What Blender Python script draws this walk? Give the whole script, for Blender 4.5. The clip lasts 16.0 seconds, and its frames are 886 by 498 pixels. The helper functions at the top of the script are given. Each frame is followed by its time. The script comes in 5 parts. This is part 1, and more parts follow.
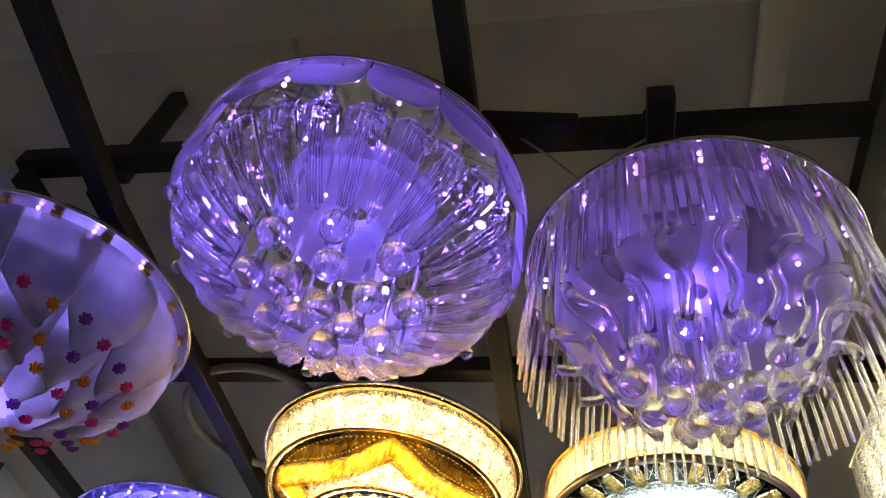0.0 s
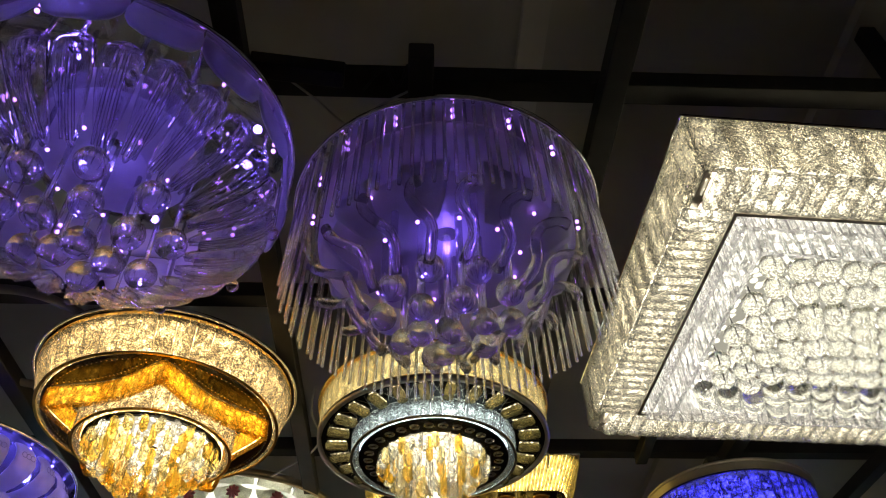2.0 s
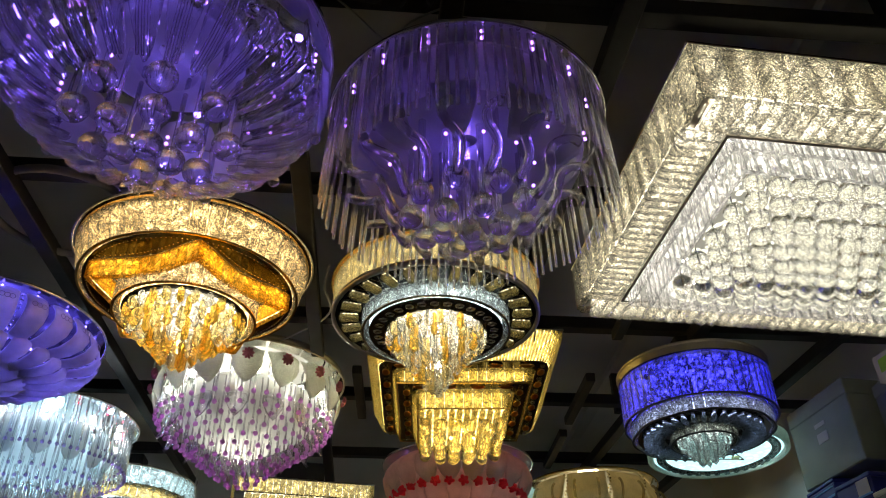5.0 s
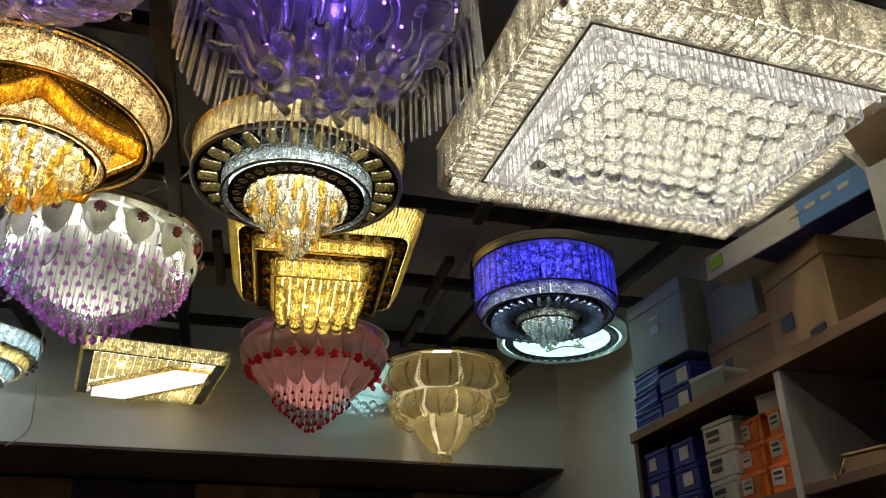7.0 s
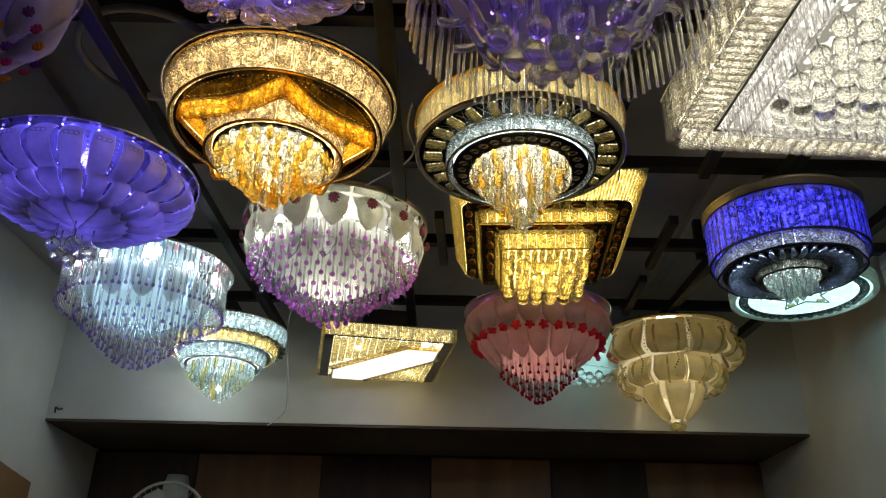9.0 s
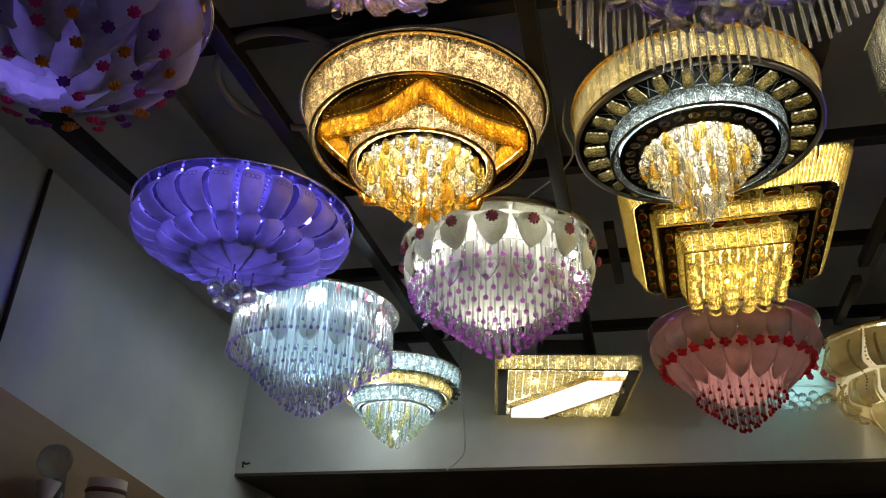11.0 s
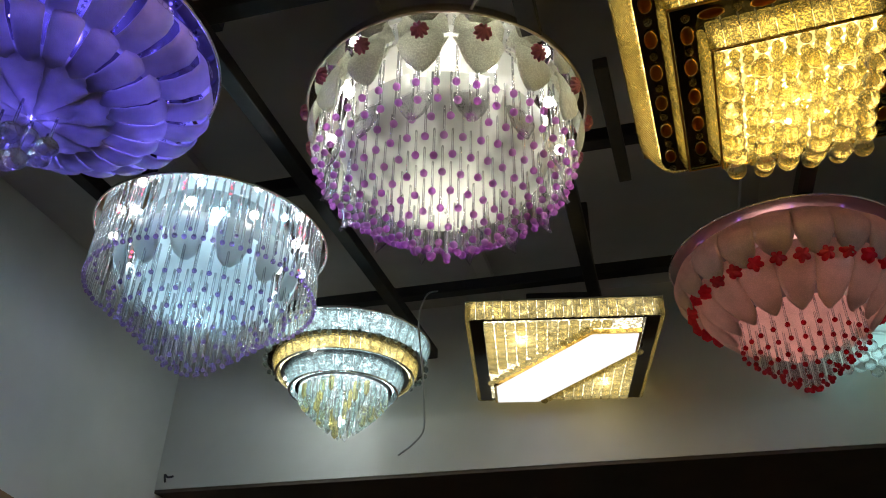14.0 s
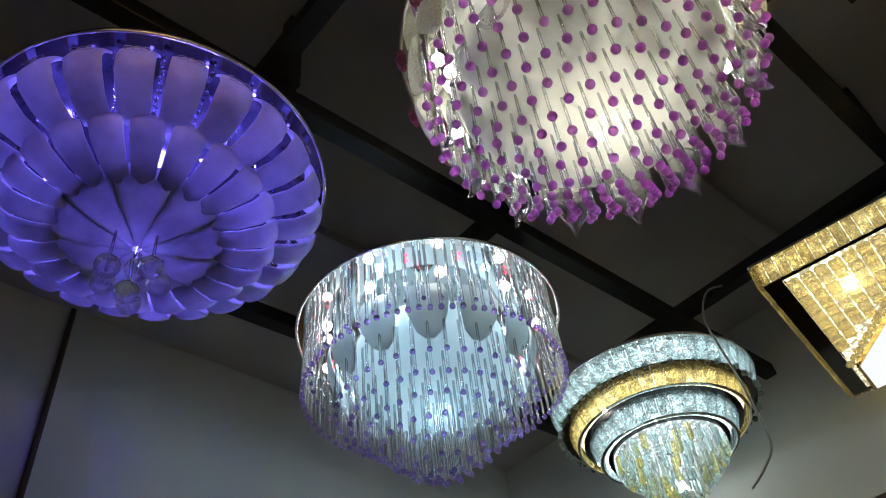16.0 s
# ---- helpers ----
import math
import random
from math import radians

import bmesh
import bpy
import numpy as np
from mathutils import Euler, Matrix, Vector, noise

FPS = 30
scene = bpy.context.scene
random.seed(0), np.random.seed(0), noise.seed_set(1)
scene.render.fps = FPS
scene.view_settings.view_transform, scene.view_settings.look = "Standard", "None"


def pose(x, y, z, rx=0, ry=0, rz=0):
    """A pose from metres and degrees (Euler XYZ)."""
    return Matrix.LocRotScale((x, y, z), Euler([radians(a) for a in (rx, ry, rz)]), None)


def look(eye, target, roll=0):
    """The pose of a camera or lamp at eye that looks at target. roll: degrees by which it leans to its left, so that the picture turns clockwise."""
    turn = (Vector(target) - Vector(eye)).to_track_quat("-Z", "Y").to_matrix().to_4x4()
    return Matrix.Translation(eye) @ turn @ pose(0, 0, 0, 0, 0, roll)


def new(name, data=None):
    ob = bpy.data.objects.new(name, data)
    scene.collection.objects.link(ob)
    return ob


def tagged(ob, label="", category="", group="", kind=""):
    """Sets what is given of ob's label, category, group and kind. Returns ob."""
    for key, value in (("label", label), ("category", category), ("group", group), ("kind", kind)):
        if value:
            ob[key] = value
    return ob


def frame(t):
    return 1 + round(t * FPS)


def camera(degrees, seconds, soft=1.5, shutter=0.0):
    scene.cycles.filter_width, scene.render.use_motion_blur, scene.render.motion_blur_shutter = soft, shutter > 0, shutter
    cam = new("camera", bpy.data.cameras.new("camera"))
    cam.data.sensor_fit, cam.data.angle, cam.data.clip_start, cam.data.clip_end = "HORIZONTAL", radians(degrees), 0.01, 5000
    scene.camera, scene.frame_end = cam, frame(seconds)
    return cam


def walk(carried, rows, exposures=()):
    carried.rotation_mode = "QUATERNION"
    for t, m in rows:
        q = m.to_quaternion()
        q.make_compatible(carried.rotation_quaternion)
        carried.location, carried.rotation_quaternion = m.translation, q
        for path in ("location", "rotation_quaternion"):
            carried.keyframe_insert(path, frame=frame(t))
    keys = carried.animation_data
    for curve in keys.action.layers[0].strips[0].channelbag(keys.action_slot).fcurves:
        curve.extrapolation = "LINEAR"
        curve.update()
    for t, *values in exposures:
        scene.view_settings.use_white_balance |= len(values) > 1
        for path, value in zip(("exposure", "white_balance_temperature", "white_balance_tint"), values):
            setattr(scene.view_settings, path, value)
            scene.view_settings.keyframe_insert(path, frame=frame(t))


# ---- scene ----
cam = camera(57.6, 16.0, soft=1.0)
PATH = [
    (0, (0.007, 0.316, 1.694), (-0.36, 1.544, 3.23), 11.2),
    (0.5, (0.03, 0.275, 1.687), (-0.252, 1.545, 3.206), 8.2),
    (1, (0.051, 0.255, 1.682), (-0.103, 1.58, 3.172), 3.3),
    (1.5, (0.069, 0.246, 1.679), (0.031, 1.626, 3.126), 0.4),
    (2, (0.092, 0.232, 1.677), (0.176, 1.654, 3.081), -1.4),
    (2.5, (0.114, 0.194, 1.673), (0.266, 1.67, 3.014), -3.0),
    (3, (0.102, 0.178, 1.672), (0.189, 1.713, 2.951), -3.0),
    (3.2, (0.096, 0.175, 1.675), (0.126, 1.729, 2.933), -2.2),
    (5.3, (-0.003, 0.071, 1.62), (0.211, 1.731, 2.715), -0.6),
    (5.5, (-0.002, 0.074, 1.615), (0.253, 1.753, 2.67), -0.6),
    (6, (0.016, 0.076, 1.596), (0.372, 1.785, 2.572), -0.2),
    (6.5, (0.04, 0.08, 1.58), (0.489, 1.793, 2.51), -0.5),
    (7, (0.052, 0.083, 1.578), (0.519, 1.801, 2.49), -0.6),
    (7.5, (0.045, 0.084, 1.571), (0.472, 1.82, 2.468), -0.5),
    (8, (0.014, 0.095, 1.563), (0.268, 1.874, 2.441), 0.3),
    (8.5, (-0.011, 0.11, 1.562), (0.085, 1.911, 2.428), 1.0),
    (9, (-0.033, 0.117, 1.561), (-0.034, 1.923, 2.421), 1.2),
    (9.5, (-0.042, 0.134, 1.563), (-0.155, 1.928, 2.439), 1.1),
    (10, (-0.034, 0.183, 1.569), (-0.29, 1.936, 2.497), 1.3),
    (10.2, (-0.029, 0.207, 1.579), (-0.336, 1.944, 2.524), 1.4),
    (12.3, (-0.066, 0.614, 1.575), (-0.529, 2.308, 2.532), 2.4),
    (12.5, (-0.069, 0.667, 1.558), (-0.538, 2.356, 2.522), 2.5),
    (13, (-0.096, 0.812, 1.549), (-0.531, 2.487, 2.552), 1.7),
    (13.5, (-0.052, 1.032, 1.565), (-0.48, 2.693, 2.594), 1.6),
    (14, (-0.026, 1.236, 1.577), (-0.488, 2.851, 2.661), 1.4),
    (14.5, (-0.055, 1.391, 1.584), (-0.61, 2.94, 2.721), -0.8),
    (15, (-0.079, 1.504, 1.595), (-0.803, 2.907, 2.823), -4.4),
    (15.5, (-0.056, 1.689, 1.571), (-0.947, 2.868, 2.919), -5.7),
    (16, (-0.068, 1.77, 1.574), (-1.049, 2.809, 2.974), -7.8),
]
EXPOSURES = [(0, 2.0), (0.9, 1.8), (1.3, 0.8), (2.5, 0.4), (3.2, 0.35), (5.3, 0.3), (9, 0.25), (14, 0.2), (16, 0.1)]
walk(cam, [(t, look(e, g, r)) for t, e, g, r in PATH], EXPOSURES)


# ---- world ----
world = bpy.data.worlds.new("world")
scene.world = world
world.use_nodes = True
world.node_tree.nodes["Background"].inputs["Color"].default_value = (0.02, 0.02, 0.022, 1)
world.node_tree.nodes["Background"].inputs["Strength"].default_value = 0.2

TAU = 2 * math.pi
rng = random.Random(7)


# ---- materials ----
def nodes_of(name):
    m = bpy.data.materials.new(name)
    m.use_nodes = True
    nt = m.node_tree
    nt.nodes.clear()
    out = nt.nodes.new("ShaderNodeOutputMaterial")
    return m, nt, out


def link(nt, a, ao, b, bi):
    nt.links.new(a.outputs[ao], b.inputs[bi])


def speckle(nt, scale, kind="ShaderNodeTexNoise"):
    """A 4D texture in the thing's own space, another one for each object."""
    co = nt.nodes.new("ShaderNodeTexCoord")
    info = nt.nodes.new("ShaderNodeObjectInfo")
    mul = nt.nodes.new("ShaderNodeMath")
    mul.operation = "MULTIPLY"
    mul.inputs[1].default_value = 37.0
    link(nt, info, "Random", mul, 0)
    tex = nt.nodes.new(kind)
    if kind == "ShaderNodeTexNoise":
        tex.noise_dimensions = "4D"
        tex.inputs["Detail"].default_value = 3
    else:
        tex.voronoi_dimensions = "4D"
    tex.inputs["Scale"].default_value = scale
    link(nt, co, "Object", tex, "Vector")
    link(nt, mul, 0, tex, "W")
    return tex, info


def crystal(name, tint, see=0.35, bump=0.5, scale=160, rough=0.03, milk=0.0, grain=0.0):
    """Cut or bubbled crystal glass: part of the light goes straight through, the rest is refracted by an uneven surface."""
    m, nt, out = nodes_of(name)
    tex, info = speckle(nt, scale, "ShaderNodeTexVoronoi")
    b = nt.nodes.new("ShaderNodeBump")
    b.inputs["Strength"].default_value = bump
    b.inputs["Distance"].default_value = 0.004
    link(nt, tex, "Distance", b, "Height")
    hue = nt.nodes.new("ShaderNodeMixRGB")
    hue.inputs[1].default_value = (*tint, 1)
    hue.inputs[2].default_value = (*[c ** 1.5 for c in tint], 1)
    link(nt, info, "Random", hue, 0)
    if grain:
        # bubbles inside the glass take away part of the light
        spots, _ = speckle(nt, 330, "ShaderNodeTexVoronoi")
        dim = nt.nodes.new("ShaderNodeMapRange")
        dim.inputs["From Min"].default_value = 0.42
        dim.inputs["From Max"].default_value = 0.8
        dim.inputs["To Min"].default_value = 1.0
        dim.inputs["To Max"].default_value = 1 - grain
        link(nt, spots, "Distance", dim, "Value")
        both = nt.nodes.new("ShaderNodeMixRGB")
        both.blend_type = "MULTIPLY"
        both.inputs[0].default_value = 1
        link(nt, hue, 0, both, 1)
        link(nt, dim, 0, both, 2)
        hue = both
    glass = nt.nodes.new("ShaderNodeBsdfGlass")
    glass.inputs["IOR"].default_value = 1.52
    glass.inputs["Roughness"].default_value = rough
    link(nt, hue, 0, glass, "Color")
    link(nt, b, 0, glass, "Normal")
    clear = nt.nodes.new("ShaderNodeBsdfTransparent")
    link(nt, hue, 0, clear, "Color")
    mix = nt.nodes.new("ShaderNodeMixShader")
    mix.inputs[0].default_value = see
    link(nt, glass, 0, mix, 1)
    link(nt, clear, 0, mix, 2)
    last = mix
    if milk:
        dif = nt.nodes.new("ShaderNodeBsdfTranslucent")
        link(nt, hue, 0, dif, "Color")
        last = nt.nodes.new("ShaderNodeMixShader")
        last.inputs[0].default_value = milk
        link(nt, mix, 0, last, 1)
        link(nt, dif, 0, last, 2)
    link(nt, last, 0, out, 0)
    return m


def frosted(name, col, through_part=0.6, grain=260, bump=0.15, gloss=0.07, vary=0.12, fleck=0.0):
    """Sand-blasted glass that scatters the light of the bulbs behind it."""
    m, nt, out = nodes_of(name)
    tex, info = speckle(nt, grain)
    big, _ = speckle(nt, 18)
    ramp = nt.nodes.new("ShaderNodeMapRange")
    ramp.inputs["From Min"].default_value = 0.3
    ramp.inputs["From Max"].default_value = 0.7
    ramp.inputs["To Min"].default_value = 1 - vary
    ramp.inputs["To Max"].default_value = 1 + vary * 0.3
    link(nt, big, "Fac", ramp, "Value")
    hue = nt.nodes.new("ShaderNodeMixRGB")
    hue.blend_type = "MULTIPLY"
    hue.inputs[0].default_value = 1
    hue.inputs[1].default_value = (*col, 1)
    link(nt, ramp, 0, hue, 2)
    if fleck:
        # glitter grains: lighter and darker cells of a few millimetres
        cells, _ = speckle(nt, 380, "ShaderNodeTexVoronoi")
        spread = nt.nodes.new("ShaderNodeMapRange")
        spread.inputs["From Min"].default_value = 0.1
        spread.inputs["From Max"].default_value = 0.75
        spread.inputs["To Min"].default_value = 1.0 + fleck * 0.4
        spread.inputs["To Max"].default_value = 1.0 - fleck
        link(nt, cells, "Distance", spread, "Value")
        both = nt.nodes.new("ShaderNodeMixRGB")
        both.blend_type = "MULTIPLY"
        both.inputs[0].default_value = 1
        link(nt, hue, 0, both, 1)
        link(nt, spread, 0, both, 2)
        hue = both
    b = nt.nodes.new("ShaderNodeBump")
    b.inputs["Strength"].default_value = bump
    b.inputs["Distance"].default_value = 0.003
    link(nt, tex, "Fac", b, "Height")
    dif = nt.nodes.new("ShaderNodeBsdfDiffuse")
    tra = nt.nodes.new("ShaderNodeBsdfTranslucent")
    glo = nt.nodes.new("ShaderNodeBsdfGlossy")
    glo.inputs["Roughness"].default_value = 0.25
    for n in (dif, tra):
        link(nt, hue, 0, n, "Color")
    for n in (dif, tra, glo):
        link(nt, b, 0, n, "Normal")
    mix = nt.nodes.new("ShaderNodeMixShader")
    mix.inputs[0].default_value = through_part
    link(nt, dif, 0, mix, 1)
    link(nt, tra, 0, mix, 2)
    top = nt.nodes.new("ShaderNodeMixShader")
    top.inputs[0].default_value = gloss
    link(nt, mix, 0, top, 1)
    link(nt, glo, 0, top, 2)
    link(nt, top, 0, out, 0)
    return m


def glow(name, col, strength):
    m, nt, out = nodes_of(name)
    e = nt.nodes.new("ShaderNodeEmission")
    e.inputs["Color"].default_value = (*col, 1)
    e.inputs["Strength"].default_value = strength
    link(nt, e, 0, out, 0)
    return m


def led_board(name, col, low, high, scale):
    """A board of small diodes: bright points on a softly glowing sheet."""
    m, nt, out = nodes_of(name)
    tex, _ = speckle(nt, scale, "ShaderNodeTexVoronoi")
    ramp = nt.nodes.new("ShaderNodeMapRange")
    ramp.inputs["From Min"].default_value = 0.22
    ramp.inputs["From Max"].default_value = 0.6
    ramp.inputs["To Min"].default_value = high
    ramp.inputs["To Max"].default_value = low
    link(nt, tex, "Distance", ramp, "Value")
    e = nt.nodes.new("ShaderNodeEmission")
    e.inputs["Color"].default_value = (*col, 1)
    link(nt, ramp, 0, e, "Strength")
    link(nt, e, 0, out, 0)
    return m


def solid(name, col, rough=0.5, metal=0.0, scale=30, vary=0.15, bump=0.05, fine=0.0, stretch=None):
    """Paint, metal, wood or card with stains and grain."""
    m, nt, out = nodes_of(name)
    b = nt.nodes.new("ShaderNodeBsdfPrincipled")
    b.inputs["Metallic"].default_value = metal
    b.inputs["Roughness"].default_value = rough
    tex, info = speckle(nt, scale)
    if stretch:
        mp = nt.nodes.new("ShaderNodeMapping")
        mp.inputs["Scale"].default_value = stretch
        link(nt, tex.inputs["Vector"].links[0].from_node, "Object", mp, "Vector")
        link(nt, mp, 0, tex, "Vector")
    ramp = nt.nodes.new("ShaderNodeMapRange")
    ramp.inputs["From Min"].default_value = 0.3
    ramp.inputs["From Max"].default_value = 0.7
    ramp.inputs["To Min"].default_value = 1 - vary
    ramp.inputs["To Max"].default_value = 1 + vary
    link(nt, tex, "Fac", ramp, "Value")
    hue = nt.nodes.new("ShaderNodeMixRGB")
    hue.blend_type = "MULTIPLY"
    hue.inputs[0].default_value = 1
    hue.inputs[1].default_value = (*col, 1)
    link(nt, ramp, 0, hue, 2)
    link(nt, hue, 0, b, "Base Color")
    small, _ = speckle(nt, scale * 9)
    bp = nt.nodes.new("ShaderNodeBump")
    bp.inputs["Strength"].default_value = bump
    bp.inputs["Distance"].default_value = 0.004
    link(nt, small, "Fac", bp, "Height")
    link(nt, bp, 0, b, "Normal")
    link(nt, b, 0, out, 0)
    return m


WALL = solid("wall_paint", (0.72, 0.72, 0.69), 0.7, 0, 2.2, 0.14, 0.12)
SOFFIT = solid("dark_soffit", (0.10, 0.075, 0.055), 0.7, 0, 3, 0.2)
CEIL = solid("ceiling_sheet", (0.55, 0.53, 0.51), 0.8, 0, 2.5, 0.2, 0.1)
FLOOR = solid("floor_tile", (0.35, 0.33, 0.3), 0.35, 0, 4, 0.1)
STEEL = solid("black_steel", (0.018, 0.017, 0.017), 0.55, 0, 20, 0.3)
WOOD = solid("wood_board", (0.3, 0.17, 0.075), 0.5, 0, 10, 0.25, 0.1, stretch=(1, 0.1, 1))
WOOD_DK = solid("dark_wood", (0.08, 0.05, 0.035), 0.5, 0, 10, 0.3, 0.1, stretch=(1, 1, 0.1))
WOOD_MD = solid("brown_panel", (0.36, 0.2, 0.1), 0.5, 0, 8, 0.25, 0.1, stretch=(1, 1, 0.1))
WOOD_SH = solid("shelf_brown", (0.19, 0.11, 0.06), 0.5, 0, 10, 0.3, 0.1, stretch=(1, 0.1, 1))
PLY = solid("shelf_edge", (0.22, 0.12, 0.05), 0.55, 0, 12, 0.25, 0.1, stretch=(1, 0.1, 1))
SHELF_IN = solid("shelf_laminate", (0.45, 0.43, 0.4), 0.6, 0, 6, 0.1)
CARD = solid("cardboard", (0.36, 0.24, 0.12), 0.85, 0, 12, 0.15, 0.1)
CARD_W = solid("white_card", (0.62, 0.6, 0.54), 0.7, 0, 9, 0.1)
CARD_G = solid("grey_green_card", (0.33, 0.36, 0.28), 0.7, 0, 9, 0.12)
BLUE = solid("blue_card", (0.02, 0.03, 0.26), 0.45, 0, 8, 0.15)
BLUE_L = solid("light_blue_print", (0.12, 0.32, 0.7), 0.5, 0, 8, 0.08)
ORANGE = solid("orange_card", (0.75, 0.17, 0.02), 0.5, 0, 14, 0.25)
GREEN = solid("green_print", (0.32, 0.62, 0.05), 0.5, 0, 8, 0.05)
INK = solid("black_print", (0.03, 0.03, 0.035), 0.5, 0, 20, 0.1)
PLASTIC = solid("white_plastic", (0.68, 0.68, 0.62), 0.35, 0, 8, 0.06)
GREY_HOSE = solid("grey_hose", (0.32, 0.31, 0.3), 0.5, 0, 8, 0.1)
WIRE = solid("wire_skin", (0.5, 0.5, 0.48), 0.5, 0, 8, 0.1)
CERAMIC = solid("cream_ceramic", (0.62, 0.52, 0.4), 0.35, 0, 14, 0.1)
TERRA = solid("brown_band", (0.16, 0.05, 0.025), 0.5, 0, 14, 0.1)
MIRROR = solid("mirror_steel", (0.82, 0.81, 0.8), 0.06, 1, 6, 0.05, 0.0)
RIM = solid("chrome_rim", (0.9, 0.9, 0.92), 0.12, 1, 8, 0.05, 0.0)
TIN = solid("brushed_tin", (0.55, 0.5, 0.44), 0.4, 1, 14, 0.12)
GOLD = solid("gold_metal", (0.83, 0.58, 0.2), 0.22, 1, 14, 0.1)
SATIN = solid("satin_steel", (0.42, 0.41, 0.42), 0.38, 1, 8, 0.1, 0.0)
DARK_MIRROR = solid("smoked_mirror", (0.16, 0.15, 0.2), 0.12, 1, 6, 0.1, 0.0)
BLACK = solid("black_acrylic", (0.008, 0.006, 0.005), 0.12, 0, 8, 0.2, 0.0)
LACE = solid("silver_lace", (0.7, 0.68, 0.62), 0.25, 1, 40, 0.2)
RED_PETAL = frosted("red_plastic_flower", (0.95, 0.07, 0.12), 0.75, 200, 0.05)
PINK_PETAL = frosted("pink_flower", (0.95, 0.14, 0.36), 0.75, 200, 0.05)
MAUVE_PETAL = frosted("mauve_flower", (0.4, 0.12, 0.5), 0.75, 200, 0.05)
AMBER_PETAL = frosted("orange_flower", (0.95, 0.48, 0.04), 0.75, 200, 0.05)
ROSE_PETAL = frosted("dusty_rose_flower", (0.62, 0.24, 0.32), 0.7, 300, 0.2)

CLEAR = crystal("clear_crystal", (0.98, 0.99, 0.98), 0.35, 0.6, 160, 0.03, 0.12, 0.35)
CLEAN = crystal("smooth_crystal", (0.97, 0.97, 0.98), 0.25, 0.06, 60, 0.0)
BUBBLE = crystal("bubbled_crystal", (0.99, 0.98, 0.94), 0.5, 0.9, 230, 0.03, 0.14, 0.7)
CHAMP = crystal("champagne_crystal", (0.99, 0.94, 0.74), 0.42, 0.8, 230, 0.04, 0.2, 0.45)
AMBER = crystal("amber_crystal", (0.99, 0.8, 0.36), 0.35, 0.7, 180, 0.03, 0.2, 0.4)
GOLDEN = crystal("golden_crystal", (0.99, 0.94, 0.7), 0.5, 0.9, 230, 0.04, 0.2, 0.6)
ICE = crystal("ice_crystal", (0.93, 0.99, 0.99), 0.35, 0.9, 230, 0.04, 0.22, 0.6)
BLUEC = crystal("blue_crystal", (0.85, 0.88, 0.99), 0.25, 0.35, 150, 0.02, 0.03, 0.2)
PURPLE = crystal("purple_bead", (0.86, 0.5, 0.93), 0.1, 0.05, 60, 0.02, 0.6)
LILAC = crystal("lilac_bead", (0.76, 0.66, 0.94), 0.2, 0.05, 60, 0.02, 0.2)
REDB = crystal("red_bead", (0.85, 0.16, 0.22), 0.2, 0.05, 60, 0.02, 0.25)
HONEY = crystal("honey_ball", (1.0, 0.97, 0.84), 0.3, 0.1, 60, 0.0, 0.06)
ORB = crystal("clear_ball", (0.98, 0.98, 0.96), 0.06, 0.0, 60, 0.0)
PEND_AMBER = crystal("amber_pendant_glass", (1.0, 0.86, 0.45), 0.25, 0.25, 90, 0.02, 0.1)
PEND_CHAMP = crystal("champagne_pendant_glass", (1.0, 0.95, 0.74), 0.25, 0.25, 90, 0.02, 0.08)
PEND_CLEAR = crystal("clear_pendant_glass", (0.98, 0.99, 0.99), 0.25, 0.25, 90, 0.02, 0.06)
PEND_ICE = crystal("ice_pendant_glass", (0.93, 0.99, 0.99), 0.25, 0.25, 90, 0.02, 0.1)
LEAFG = crystal("fluted_leaf_glass", (0.97, 0.97, 0.99), 0.5, 0.04, 60, 0.0)
ROD = crystal("glass_rod", (0.95, 0.96, 0.97), 0.4, 0.1, 60, 0.01, 0.05)
GEM = crystal("orange_gem", (0.98, 0.5, 0.16), 0.1, 0.5, 150, 0.02, 0.45)
FROST = frosted("frosted_glass", (0.86, 0.88, 0.86))
FROST_G = frosted("glittered_glass", (0.92, 0.94, 0.84), 0.72, 420, 0.9, 0.16, 0.15, 0.3)
FROST_M = frosted("etched_petal_glass", (0.84, 0.83, 0.82), 0.5, 420, 0.4, 0.1, 0.3)
CREAM = frosted("cream_glass", (0.9, 0.82, 0.58), 0.6, 300, 0.3, 0.14, 0.2, 0.2)
ROSE = frosted("rose_glass", (0.86, 0.69, 0.64), 0.6, 500, 0.25, 0.08, 0.2, 0.15)
SCREEN = frosted("silvered_back", (0.5, 0.5, 0.5), 0.0, 200, 0.1, 0.3)

LED_WHITE = led_board("white_diodes", (1.0, 0.92, 0.72), 1.2, 10.0, 90)
LED_WARM = led_board("warm_diodes", (1.0, 0.66, 0.28), 1.1, 11.0, 100)
LED_AMBER = led_board("amber_diodes", (1.0, 0.68, 0.24), 1.3, 9.0, 100)
LED_GOLD = led_board("yellow_diodes", (1.0, 0.72, 0.24), 1.2, 9.0, 110)
LED_NEUT = led_board("neutral_diodes", (1.0, 0.86, 0.6), 0.5, 6.0, 110)
LED_ICE = led_board("cool_diodes", (0.78, 0.96, 1.0), 0.9, 8.5, 110)
LED_BLUE = led_board("blue_diodes", (0.08, 0.07, 1.0), 0.05, 6.0, 110)
LED_CYAN = led_board("cyan_diodes", (0.55, 0.98, 1.0), 1.2, 1.8, 40)
DOT_V = glow("violet_diode", (0.42, 0.16, 1.0), 6)
DOT_W = glow("white_diode", (1.0, 0.97, 0.9), 16)
DOT_R = glow("red_diode", (1.0, 0.04, 0.08), 9)
DOT_B = glow("blue_diode", (0.16, 0.12, 1.0), 14)
PANEL = glow("milky_panel", (0.95, 0.97, 1.0), 0.95)


